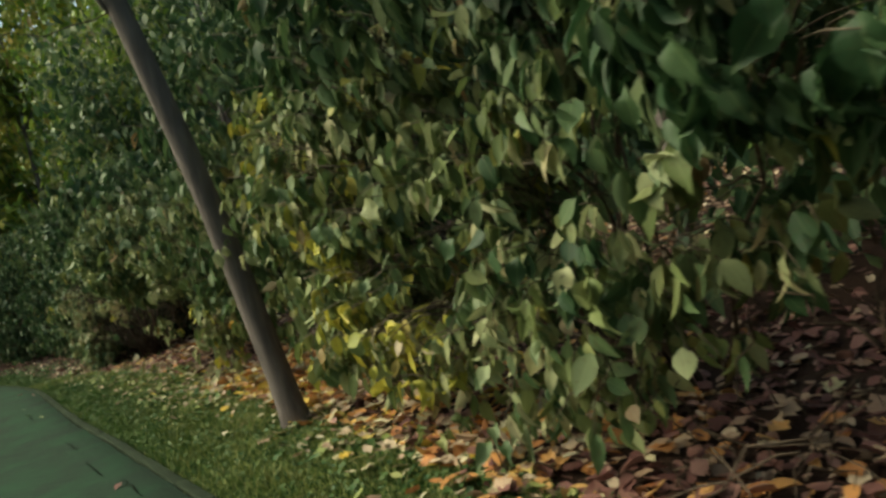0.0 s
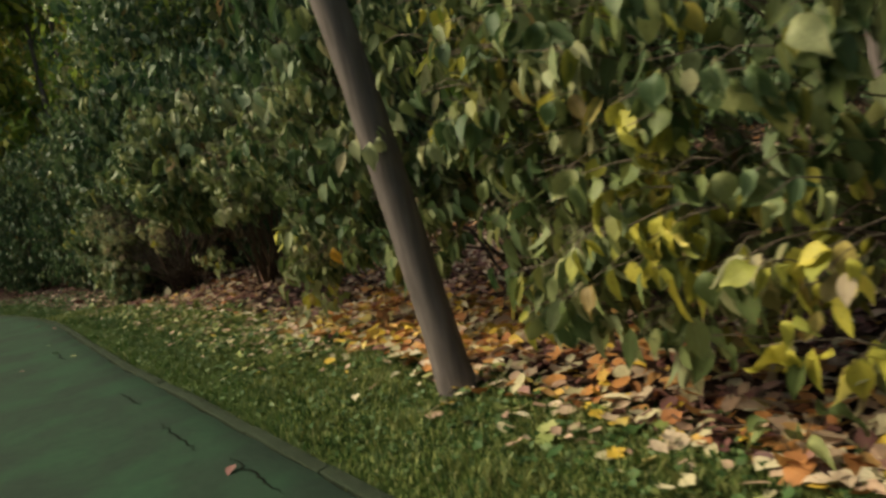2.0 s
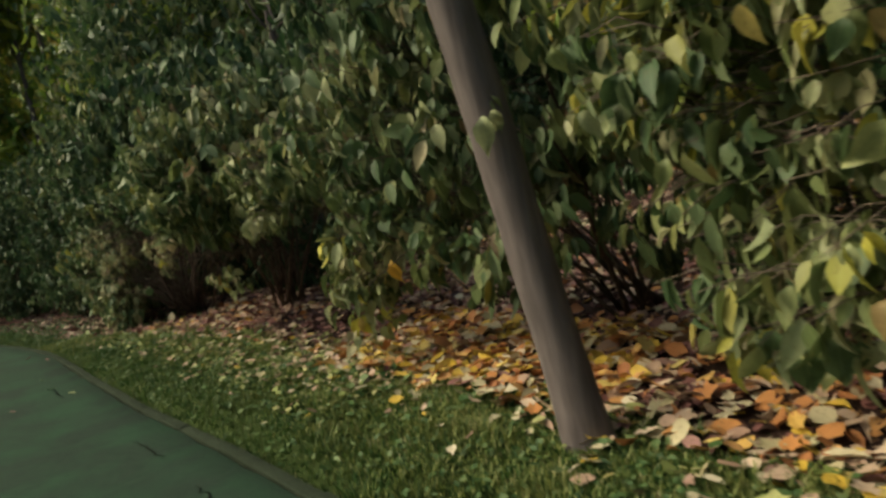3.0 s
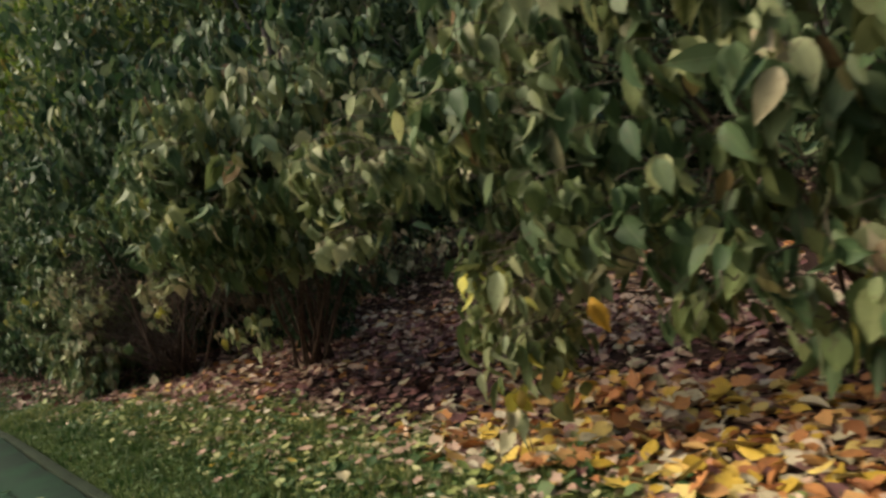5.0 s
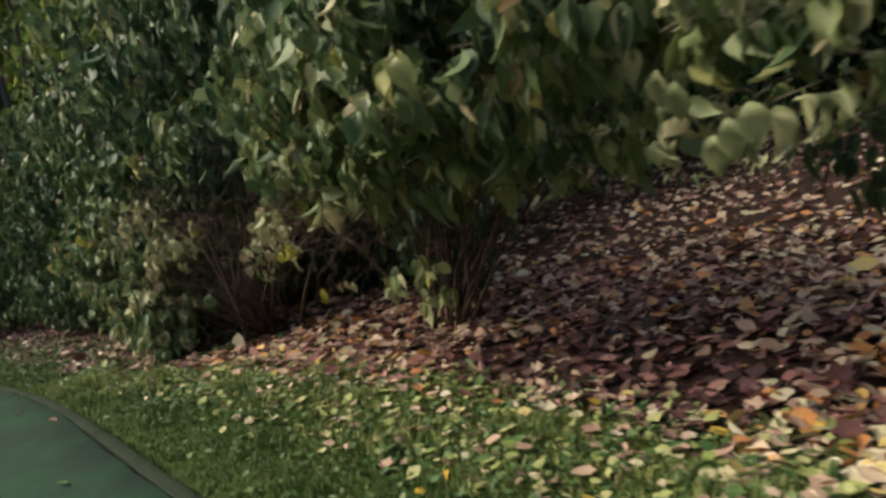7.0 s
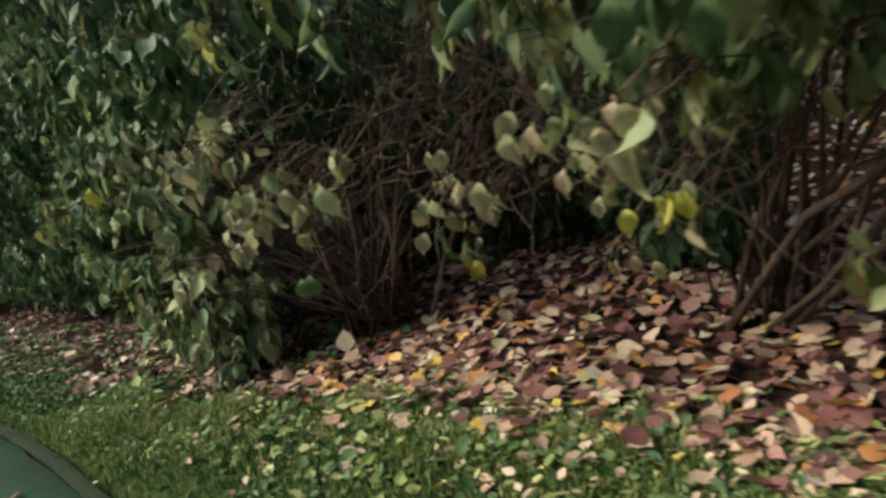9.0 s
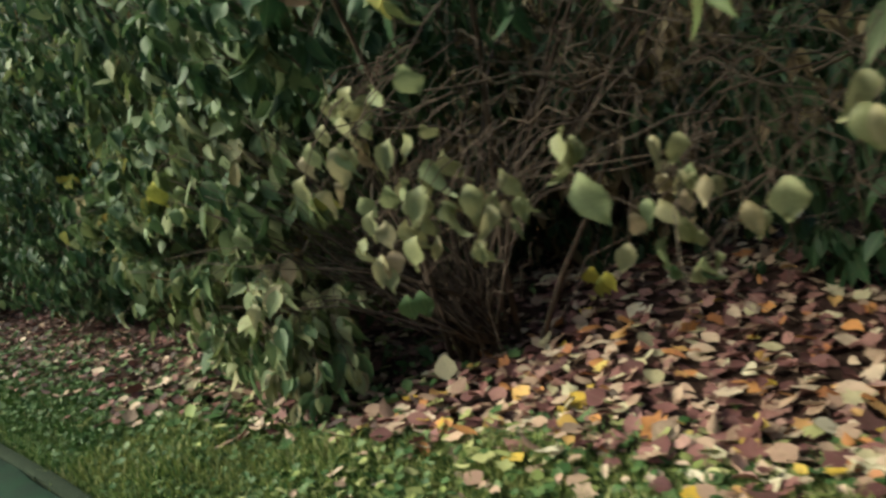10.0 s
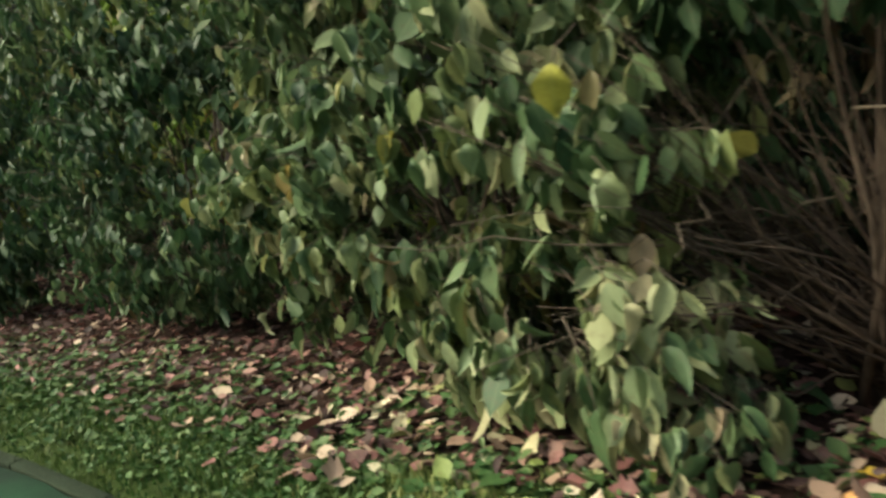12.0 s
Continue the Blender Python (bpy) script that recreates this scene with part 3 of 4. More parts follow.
shrub("dense green shrub beside the path, leaves darkened for shade", (1.3, 25.3), [
    ((1.1, 25.0, 1.5), (1.1, 2.6, 1.6), 620, 0.14, {"dark": 7, "green": 2}), ((1.6, 25, 3.2), (1.5, 2.6, 0.8), 200, 0.15, COOL)], 12, singles=60)
shrub("dense dark green shrub where the path bends", (-1.2, 30.5), [
    ((-1.4, 30.2, 1.6), (1.9, 2.6, 1.7), 650, 0.17, COOL)], 12, singles=20)


# ---- single leaves that stand out ----
def lone_leaf(name, place, size, tone, tip, face, label, category="leaf", fallen=True, shape=0, group=""):
    shapes, mats = (FLAT, LIT1) if fallen else (SHAPES, LEAF1)
    key = ("lone", name, tone, shape)
    if key not in LEAF_MESH:
        v, f, uv = shapes[shape]
        LEAF_MESH[key] = mesh_of(name, v.tolist(), f, [mats[tone]], None, uv)
    ob = new(name, LEAF_MESH[key])
    m = Matrix(frames(np.array([tip], float), np.array([face], float), [size])[0].tolist()).to_4x4()
    m.translation = Vector(place)
    ob.matrix_basis = m
    return tagged(ob, label, category, group)


def hung(ob, place, size, tone, tip=(0, 0.1, -1), face=(-1, -0.4, 0.3), shape=3, label=""):
    """One leaf more on a shrub, with the twig it hangs from."""
    base = Vector(ob.location)
    m = Matrix(frames(np.array([tip], float), np.array([face], float), [size])[0].tolist()).to_4x4()
    m.translation = Vector(place) - base
    v, f = [], []
    p = np.array(m.translation)
    tube(v, f, arch(p + np.array([rng.uniform(0.15, 0.35), rng.uniform(-0.15, 0.15), rng.uniform(0.03, 0.2)]), p, 0.03, 5, 0.01), 0.0032, 0.0016, 4)
    branch = part("bare_branch", mesh_of("bare_branch", v, f, [STEM]), ob)
    part("leaf", single_leaf(tone, shape), branch, label, m=m)


hung(s5, (1.28, 14.86, 1.42), 0.15, "yellow", (0.1, 0.2, -1), (-0.8, -0.6, 0.2), 3, "round yellow leaf")
hung(s2, (2.30, 7.20, 0.83), 0.18, "orange", (0.10, -0.35, -1), (-0.8, -0.6, 0.1), 2, "orange-yellow leaf")
hung(s4, (1.93, 12.31, 1.11), 0.14, "pale", (0.1, 0.25, -1), (-0.8, -0.5, 0.4), 3)
hung(s4, (1.45, 12.52, 1.24), 0.15, "pale", (0.1, -0.25, -1), (-0.8, -0.3, 0.2), 0)
hung(s4, (1.22, 12.74, 1.54), 0.10, "pale", (0.3, 0.2, -0.6), (-0.8, -0.6, 0.2), 3)
SPRIG = (
        (1.28, 13.41, 1.34, 0.11, "straw", 1), (1.31, 13.26, 1.40, 0.13, "straw", 3), (1.50, 13.48, 1.56, 0.12, "straw", 0), (1.50, 13.41, 1.52, 0.11, "straw", 1),
        (1.35, 13.47, 1.43, 0.11, "pale", 0), (1.45, 13.48, 1.56, 0.10, "straw", 2), (1.50, 13.26, 1.39, 0.13, "straw", 2), (1.45, 13.34, 1.38, 0.09, "dry", 4),
        (1.60, 13.29, 1.25, 0.16, "straw", 0), (1.50, 13.33, 1.25, 0.12, "pale", 1), (1.50, 13.44, 1.18, 0.11, "pale", 2), (1.50, 13.27, 1.12, 0.11, "pale", 0),
        (1.49, 13.44, 1.03, 0.12, "straw", 2), (1.50, 13.56, 1.07, 0.11, "pale", 4), (1.63, 13.11, 1.19, 0.09, "dry", 1), (1.70, 13.18, 1.11, 0.09, "dry", 0),
        (1.70, 13.08, 1.13, 0.07, "straw", 3), (1.50, 13.16, 1.24, 0.13, "straw", 0), (1.52, 13.09, 1.18, 0.12, "straw", 3), (1.57, 13.04, 1.22, 0.13, "straw", 1),
        (1.60, 12.99, 1.15, 0.12, "pale", 0), (1.48, 13.20, 1.10, 0.12, "straw", 3), (1.62, 13.12, 1.04, 0.11, "pale", 1))
SPRAY = (
        (1.70, 12.74, 1.30, 0.14, "straw", 4), (2.00, 12.83, 1.02, 0.13, "straw", 0), (2.10, 12.70, 1.23, 0.11, "straw", 3), (2.10, 12.80, 1.11, 0.09, "dry", 1),
        (2.10, 12.71, 1.12, 0.09, "straw", 2), (2.10, 12.64, 1.10, 0.10, "dry", 0), (2.10, 12.73, 0.98, 0.12, "straw", 1), (2.10, 12.80, 0.92, 0.12, "pale", 2),
        (2.10, 12.79, 0.83, 0.10, "green", 0), (2.10, 12.68, 0.86, 0.10, "pale", 1), (2.10, 12.53, 1.02, 0.12, "dry", 0))
SHEAF = (
        (1.92, 12.11, 1.25, 0.12, "straw", 2), (1.92, 12.02, 1.26, 0.11, "straw", 0), (1.90, 11.90, 1.28, 0.12, "pale", 1), (1.90, 11.86, 1.34, 0.12, "olive", 0),
        (1.85, 11.79, 1.23, 0.11, "straw", 4), (1.85, 11.71, 1.23, 0.12, "straw", 1), (1.65, 11.45, 1.29, 0.12, "straw", 3), (1.65, 11.47, 1.20, 0.14, "straw", 0),
        (1.65, 11.40, 1.28, 0.12, "pale", 1), (1.80, 11.67, 1.15, 0.10, "dry", 2), (1.90, 11.89, 1.13, 0.10, "dry", 0), (1.85, 11.71, 1.07, 0.09, "straw", 4),
        (1.80, 11.49, 1.06, 0.10, "yellow", 0), (1.80, 11.44, 1.06, 0.09, "yellow", 1), (1.80, 11.52, 1.05, 0.09, "yellow", 2))
for cluster, owner in ((SPRIG, s4), (SPRAY, s4), (SHEAF, s3)):
    for x, y, z, size, tone, k in cluster:
        hung(owner, (x, y, z), size * 0.98, tone, (0.25 * rng.standard_normal(), 0.25 * rng.standard_normal(), -1), (-0.8 + 0.6 * rng.standard_normal(), -0.5 + 0.6 * rng.standard_normal(), 0.35), k)
        for _ in range(2):
            hung(owner, (x + 0.04 + 0.03 * rng.standard_normal(), y + 0.05 * rng.standard_normal(), z + 0.04 * rng.standard_normal()), size * rng.uniform(0.65, 1.0), ("pale", "straw", tone)[int(rng.integers(0, 3))], (0.35 * rng.standard_normal(), 0.35 * rng.standard_normal(), -1), (-0.8 + 0.6 * rng.standard_normal(), -0.5 + 0.6 * rng.standard_normal(), 0.35), (k + 1) % 5)
    for _ in range(3):
        x, y, z, *_rest = cluster[int(rng.integers(0, len(cluster)))]
        bv, bf = [], []
        tube(bv, bf, arch((0.0, -0.1, 0.9), np.array([x, y, z + 0.05]) - np.array(owner.location), 0.15, 9, 0.03), 0.006, 0.002, 5)
        part("side_branch", mesh_of("side_branch", bv, bf, [STEM]), owner)
for x, y, z, k in ((1.65, 11.43, 1.51, 3), (1.65, 11.22, 1.46, 0), (1.70, 11.36, 1.52, 1), (1.72, 11.19, 1.48, 3), (1.75, 11.30, 1.50, 0)):
    hung(s3, (x, y, z), 0.15, "green", (0.1, 0.2, -1), (-0.8, -0.5, 0.3), k)
for k in range(3):
    hung(s4, (2.51, 12.2 + 0.09 * (k - 1), 0.66 + 0.02 * (k % 2)), 0.09, "straw", (0, 0.3 * (k - 1), -1), (-0.8, -0.5, 0.4), k)
for dx, dy, dz, k in ((0, 0, 0, 0), (0.03, 0.07, -0.04, 1), (0.02, -0.06, 0.03, 3), (0.09, 0.26, 0.19, 2), (0.08, 0.20, 0.14, 0)):
    hung(s2, (1.82 + dx, 8.55 + dy, 1.27 + dz), 0.14, "pale", (0.1, 0.4 * dy, -1), (-0.8, -0.5 + 0.6 * dy, 0.3), k)
for dy, dz in ((-0.07, 0.03), (0.05, 0.0)):
    hung(s4, (2.15, 14.32 + dy, 0.62 + dz), 0.16, "green", (0, dy, -1), (-0.8, -0.6, 0.35), 3)
for dy, dz in ((-0.12, 0.02), (-0.02, -0.02), (0.08, 0.03)):
    hung(s1, (2.01, 4.22 + dy, 0.56 + dz), 0.17, "green", (0, dy, -1), (-0.8, -0.6, 0.35), 3)
for k in range(5):
    hung(s4, (3.18 + 0.03 * k, 14.02 + 0.05 * k, 0.43 - 0.03 * (k % 3)), 0.13, "yellow", (0, 0.3 * (k - 2), -1), (-0.8, -0.6, 0.3), k % 4)


# ---- leaf litter ----
def litter(name, count, where, mix, size, label, lift=0.01, shapes=FLAT):
    """Fallen leaves, one mesh; where(n) gives their places in plan."""
    xy = where(count)
    p = np.stack([xy[:, 0], xy[:, 1], land(xy[:, 0], xy[:, 1]) + lift + 0.03 * rng.random(len(xy)) ** 2], -1)
    a = rng.uniform(0, 2 * np.pi, len(p))
    tip = np.stack([np.cos(a), np.sin(a), 0.22 * rng.standard_normal(len(p))], -1)
    face = np.stack([0.38 * rng.standard_normal(len(p)), 0.38 * rng.standard_normal(len(p)), np.where(rng.random(len(p)) < 0.8, 1.0, -1.0)], -1)
    names, w = list(mix), np.array(list(mix.values()), float)
    tones = rng.choice(len(names), len(p), p=w / w.sum())
    turns = frames(tip, face, size * rng.uniform(0.55, 1.25, len(p)))
    return tagged(new(name, leaf_mass(name, shapes, turns, p, tones, [LIT[k] for k in names])), label, "leaves", "", "stuff")


def strip(y0, y1, a, b, power=1.0):
    """Places between a and b metres beyond the verge."""
    def where(n):
        y = rng.uniform(y0, y1, n)
        return np.stack([verge(y) + a + (b - a) * rng.random(n) ** power + 0.12 * rng.standard_normal(n), y], -1)
    return where


# bands in the hollow and far along carry painted shade in their mix
for y0, y1, wide, mix in ((-1, 8.6, 2.6, {"brown": 7, "tan": 2.2, "orange": 0.5, "cream": 0.15}), (8.6, 13.2, 1.5, {"shaded_brown": 3.5, "brown": 7, "tan": 1.4}), (8.6, 13.2, 2.6, {"brown": 5, "tan": 3, "orange": 0.6}), (13.2, 15.0, 2.6, {"brown": 6, "tan": 2.2, "shaded_brown": 2}), (15.0, 24, 2.6, {"shaded_brown": 6, "brown": 3.5, "tan": 0.6, "moss": 0.8})):
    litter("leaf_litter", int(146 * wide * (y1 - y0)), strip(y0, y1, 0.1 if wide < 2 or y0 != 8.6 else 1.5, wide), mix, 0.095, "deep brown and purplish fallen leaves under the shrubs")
# tan and cream raised to stand in for light reaching the clearing
litter("leaf_litter", 9500, strip(5, 20, 2.0, 13.5, 1.5), {"brown": 3.2, "tan": 8.5, "cream": 2.4, "orange": 1.5}, 0.11, "brown fallen leaves covering the clearing")
litter("leaf_litter", 4200, strip(-7, 5.2, 1.8, 13.5, 1.3), {"brown": 7, "tan": 3}, 0.11, "brown fallen leaves under the trees")
litter("leaf_litter", 2600, strip(19.5, 30, 1.5, 11), {"brown": 7, "tan": 3}, 0.11, "brown fallen leaves under the trees")
litter("leaf_litter", 1900, strip(2.4, 9.2, -0.05, 1.3, 1.2), {"orange": 5.5, "tan": 4, "gold": 1.0, "cream": 2.4, "brown": 2}, 0.115, "orange and gold fallen leaves by the verge", 0.03)
# browner than the strip beyond: shade under the first tall shrub, in colour
litter("leaf_litter", 500, strip(-0.5, 2.6, -0.05, 1.3, 1.2), {"orange": 3, "tan": 2, "brown": 4}, 0.115, "brown and orange fallen leaves by the verge", 0.03)
# extra tan leaves lighten the clearing's mouth in place of skylight
litter("leaf_litter", 800, strip(7.6, 11.4, 0.9, 3.6), {"brown": 3, "tan": 6, "orange": 2, "cream": 0.8}, 0.11, "russet fallen leaves at the mouth of the clearing", 0.02)
# darkened mix for the shaded edge of the hollow
litter("leaf_litter", 450, strip(8.8, 11.8, 0.0, 1.6, 1.0), {"tan": 1.2, "orange": 0.8, "brown": 5, "shaded_brown": 3, "cream": 0.3}, 0.105, "brown and tan fallen leaves by the verge", 0.03)
litter("leaf_litter", 600, strip(14.4, 16.8, -0.15, 1.5, 1.1), {"tan": 4, "brown": 2.5, "shaded_brown": 2, "moss": 2, "lime": 1.5, "cream": 1.0}, 0.10, "dull tan fallen leaves and weeds by the verge", 0.03)
litter("leaf_litter", 1100, strip(11.4, 14.6, -0.1, 1.6, 1.1), {"tan": 5, "orange": 1.5, "gold": 0.3, "cream": 1.1, "brown": 5}, 0.105, "tan and pinkish fallen leaves by the verge", 0.03)
litter("leaf_litter", 620, strip(5.6, 8.6, -0.05, 1.1, 1.1), {"gold": 3.5, "orange": 4, "cream": 2.4}, 0.12, "bright orange and gold fallen leaves on brown litter", 0.045)
litter("leaf_litter", 350, strip(0.5, 9, -0.45, 0.15), {"tan": 2.4, "cream": 1.2, "lime": 2, "moss": 4, "gold": 0.4}, 0.07, "pale fallen leaves scattered through the grass", 0.03)
litter("leaf_litter", 1500, strip(7.0, 14.2, 0.2, -0.85, 1.9), {"tan": 3, "cream": 0.6, "lime": 3.5, "moss": 3, "gold": 0.2}, 0.07, "pale fallen leaves scattered through the grass", 0.02)
litter("leaf_litter", 1200, strip(7.0, 14.5, 0.15, -0.9, 1.8), {"moss": 5, "lime": 5, "cream": 0.3, "tan": 1.6}, 0.06, "green and pale leaves lying in the grass", 0.018)
# darkest leaves here stand in for shade below the dense shrub
litter("leaf_litter", 1100, strip(16.0, 22, -0.15, 1.0), {"shaded_brown": 4, "moss": 4, "brown": 2.5, "tan": 1.0, "cream": 0.25}, 0.075, "small dull fallen leaves and weeds below the dense shrub", 0.03)

def on_grass(n):
    y = rng.uniform(-0.5, 20, n)
    return np.stack([edge(y) + 0.06 + (verge(y) + 0.1 - edge(y)) * rng.random(n) ** 0.7, y], -1)


litter("ground_cover", 1300, strip(14.6, 23, -0.2, 0.75), {"moss": 1}, 0.06, "low green weeds along the foot of the shrubs", 0.03, [FLAT[1], FLAT[4], FLAT[3]])
litter("ground_cover", 7000, on_grass, {"moss": 1}, 0.046, "small green weeds growing through the grass", 0.012, [FLAT[1], FLAT[4], FLAT[3]])

for k in range(150):
    y = rng.uniform(1.5, 14.3)
    x = float(verge(y)) - 0.75 * rng.random() ** 1.8 + 0.1
    if k < 26:
        y = rng.uniform(3.5, 5.6); x = rng.uniform(1.75, 2.45)
    tone = ("cream", "lime", "tan", "gold", "tan")[rng.integers(0, 5)] if k >= 26 else ("cream", "cream", "gold")[k % 3]
    a = rng.uniform(0, 2 * math.pi)
    words = {"cream": "pale cream fallen leaf lying in short grass", "gold": "golden yellow fallen leaf lying in short grass", "tan": "tan dry fallen leaf lying in short grass", "lime": "pale yellow-green fallen leaf lying in short grass"}[tone]
    lone_leaf("fallen_leaf", (x, y, float(land(x, y)) + 0.045), rng.uniform(0.07, 0.125), tone, (math.cos(a), math.sin(a), 0.1 * rng.standard_normal()), (0.25 * rng.standard_normal(), 0.25 * rng.standard_normal(), 1), words, "leaf", True, int(rng.integers(0, 4)), "fallen leaves on the grass")
for k in range(14):
    y = rng.uniform(-1, 15); x = float(edge(y)) - 0.12 - 0.9 * rng.random()
    a = rng.uniform(0, 2 * math.pi)
    lone_leaf("fallen_leaf", (x, y, 0.022), rng.uniform(0.05, 0.09), ("moss", "brown", "lime")[k % 3], (math.cos(a), math.sin(a), 0), (0.1, 0.1, 1), "dull fallen leaf lying flat on the asphalt path", "leaf", True, int(k % 3), "fallen leaves on the path")
lone_leaf("fallen_leaf", (4.76, 9.69, float(land(4.76, 9.69)) + 0.04), 0.2, "gold", (0.3, -1, 0.1), (-0.5, -0.3, 1), "large golden yellow fallen leaf in the clearing", "leaf", True, 0)
lone_leaf("fallen_leaf", (2.43, 14.6, 0.015), 0.15, "cream", (0.12, 0.1, 1), (-0.72, -0.66, 0.2), "cream cupped leaf standing upright on dark litter", "leaf", True, 2)


# ---- the young leaning tree ----
def young_tree():
    base = np.array([2.09, 5.34, 0.0])
    ob = empty("young_tree", base, "slim leaning grey-barked young tree on the verge", "tree")
    t = np.linspace(0, 1, 26)
    z = t * 5.2 - 0.05
    line = np.stack([-0.095 * z - 0.021 * z * z + 0.0016 * z ** 3, 0.045 * z + 0.012 * np.sin(2.2 * z), z], -1)
    radius = 0.108 - 0.006 * z + 0.022 * np.exp(-np.maximum(z, 0) / 0.12)
    radius = np.maximum(radius, 0.022) + 0.012 * np.exp(-((z - 1.55) / 0.07) ** 2)
    v, f, sides = [], [], 20
    for k, p in enumerate(line):
        for s in range(sides):
            w = 2 * math.pi * s / sides
            r = radius[k] * (1 + 0.035 * math.sin(3 * w + 1.3 * z[k]) + 0.015 * rng.standard_normal()) * (1 + (0.18 * max(0, math.sin(4 * w + 1)) if z[k] < 0.05 else 0))
            v.append((p[0] + r * math.cos(w), p[1] + r * math.sin(w), p[2]))
    for k in range(len(line) - 1):
        for s in range(sides):
            a, b = k * sides + s, k * sides + (s + 1) % sides
            f.append((a, b, b + sides, a + sides))
    part("trunk", mesh_of("trunk", v, f, [BARK]), ob, "smooth grey bark, brownish at the foot")
    tips, looks, places = [], [], []
    for k in range(11):
        i = int(rng.integers(15, 25))
        w = rng.uniform(0, 2 * math.pi)
        goal = line[i] + np.array([math.cos(w) * 1.0, math.sin(w) * 1.0, rng.uniform(0.5, 1.2)])
        branch = arch(line[i], goal, 0.1, 8, 0.03)
        bv, bf = [], []
        tube(bv, bf, branch, 0.022, 0.005, 6)
        part("limb", mesh_of("limb", bv, bf, [BARK]), ob)
        for _ in range(46):
            q = branch[rng.integers(3, 8)] + rng.standard_normal(3) * 0.24
            places.append(q)
            tips.append(rng.standard_normal(3) * 0.5 + np.array([0, 0, -0.9])); looks.append(rng.standard_normal(3) + np.array([-0.4, 0, 0.6]))
    bv, bf = [], []
    tube(bv, bf, arch(line[17], line[17] + np.array([-1.5, 0.5, 0.05]), -0.12, 9, 0.03), 0.008, 0.002, 4)
    part("limb", mesh_of("limb", bv, bf, [STEM]), ob, "thin dark bare limb")
    part("crown", leaf_mass("crown", SHAPES, frames(np.array(tips), np.array(looks), np.full(len(tips), 0.12)), np.array(places), np.zeros(len(tips), int), [LEAF["green"]]), ob, "", "stuff")
    # a sprout on the trunk
    sv, sf = [], []
    p = np.array([np.interp(1.45, z, line[:, 0]), np.interp(1.45, z, line[:, 1]), 1.45]) + np.array([-0.096, -0.074, 0.0])
    tube(sv, sf, arch(p + np.array([0.03, 0.05, 0.0]), p + np.array([-0.02, -0.03, 0.05]), 0.01, 4, 0.003), 0.006, 0.002, 5)
    sprout = part("sprout", mesh_of("sprout", sv, sf, [TWIG]), ob)
    for k, (dx, dy, dz, size) in enumerate(((-0.02, -0.03, 0.05, 0.17), (0.03, -0.04, 0.07, 0.12), (0.05, -0.02, 0.13, 0.10))):
        m = Matrix(frames(np.array([[-0.12 + 0.2 * k, -0.05, -1.0 + 0.2 * k]]), np.array([[-0.7, -0.75, 0.2]]), [size])[0].tolist()).to_4x4()
        m.translation = Vector(p + np.array([dx, dy, dz]))
        part("leaf", single_leaf("pale", k), sprout, m=m)
    return ob


young_tree()


# ---- low plants ----
def low_plant(name, place, count, size, height, tone, label, group=""):
    """A small plant: thin stalks with a few leaves."""
    x, y = place
    ob = empty(name, (x, y, float(land(x, y))), label, "plant", group)
    for k in range(count):
        w = rng.uniform(0, 2 * math.pi)
        h = height * rng.uniform(0.5, 1.1)
        top = np.array([math.cos(w) * h * 0.5, math.sin(w) * h * 0.5, h])
        v, f = [], []
        tube(v, f, arch((0, 0, -0.01), top, 0.03, 4, 0.006), 0.003, 0.0015, 4)
        stalk = part("stalk", mesh_of("stalk", v, f, [TWIG]), ob)
        m = Matrix(frames(np.array([[math.cos(w), math.sin(w), -0.35]]), np.array([[0.3 * rng.standard_normal() - 0.3, -0.3, 1.0]]), [size * rng.uniform(0.7, 1.2)])[0].tolist()).to_4x4()
        m.translation = Vector(top)
        part("leaf", single_leaf(tone, k % len(SHAPES)), stalk, m=m)
    return ob


low_plant("seedling", (2.28, 7.72), 7, 0.13, 0.30, "pale", "pale green seedling rising from the leaf litter")
low_plant("seedling", (1.85, 15.05), 7, 0.14, 0.30, "green", "green seedling beside the dense shrub")
low_plant("seedling", (2.5, 15.0), 6, 0.12, 0.16, "green", "small green seedling on pinkish leaf litter")
low_plant("seedling", (2.2, 3.3), 6, 0.13, 0.22, "olive", "olive seedling in orange leaf litter")
low_plant("seedling", (2.15, 2.6), 7, 0.15, 0.30, "green", "green seedling in orange leaf litter")
for k in range(22):
    x, y = rng.uniform(6.3, 9.6), rng.uniform(12.9, 16.5)
    low_plant("undergrowth_plant", (x, y), 13, 0.15, rng.uniform(0.5, 1.05), ("dry", "olive", "dry", "pale")[k % 4], "dry tan undergrowth plant at the back of the clearing", "undergrowth in the clearing")
for k in range(34):
    x, y = rng.uniform(6.5, 13), rng.uniform(9, 20)
    low_plant("weed", (x, y), 6, 0.17, rng.uniform(0.2, 0.5), ("olive", "green", "pale")[k % 3], "low green weed growing in the clearing", "weeds in the clearing")


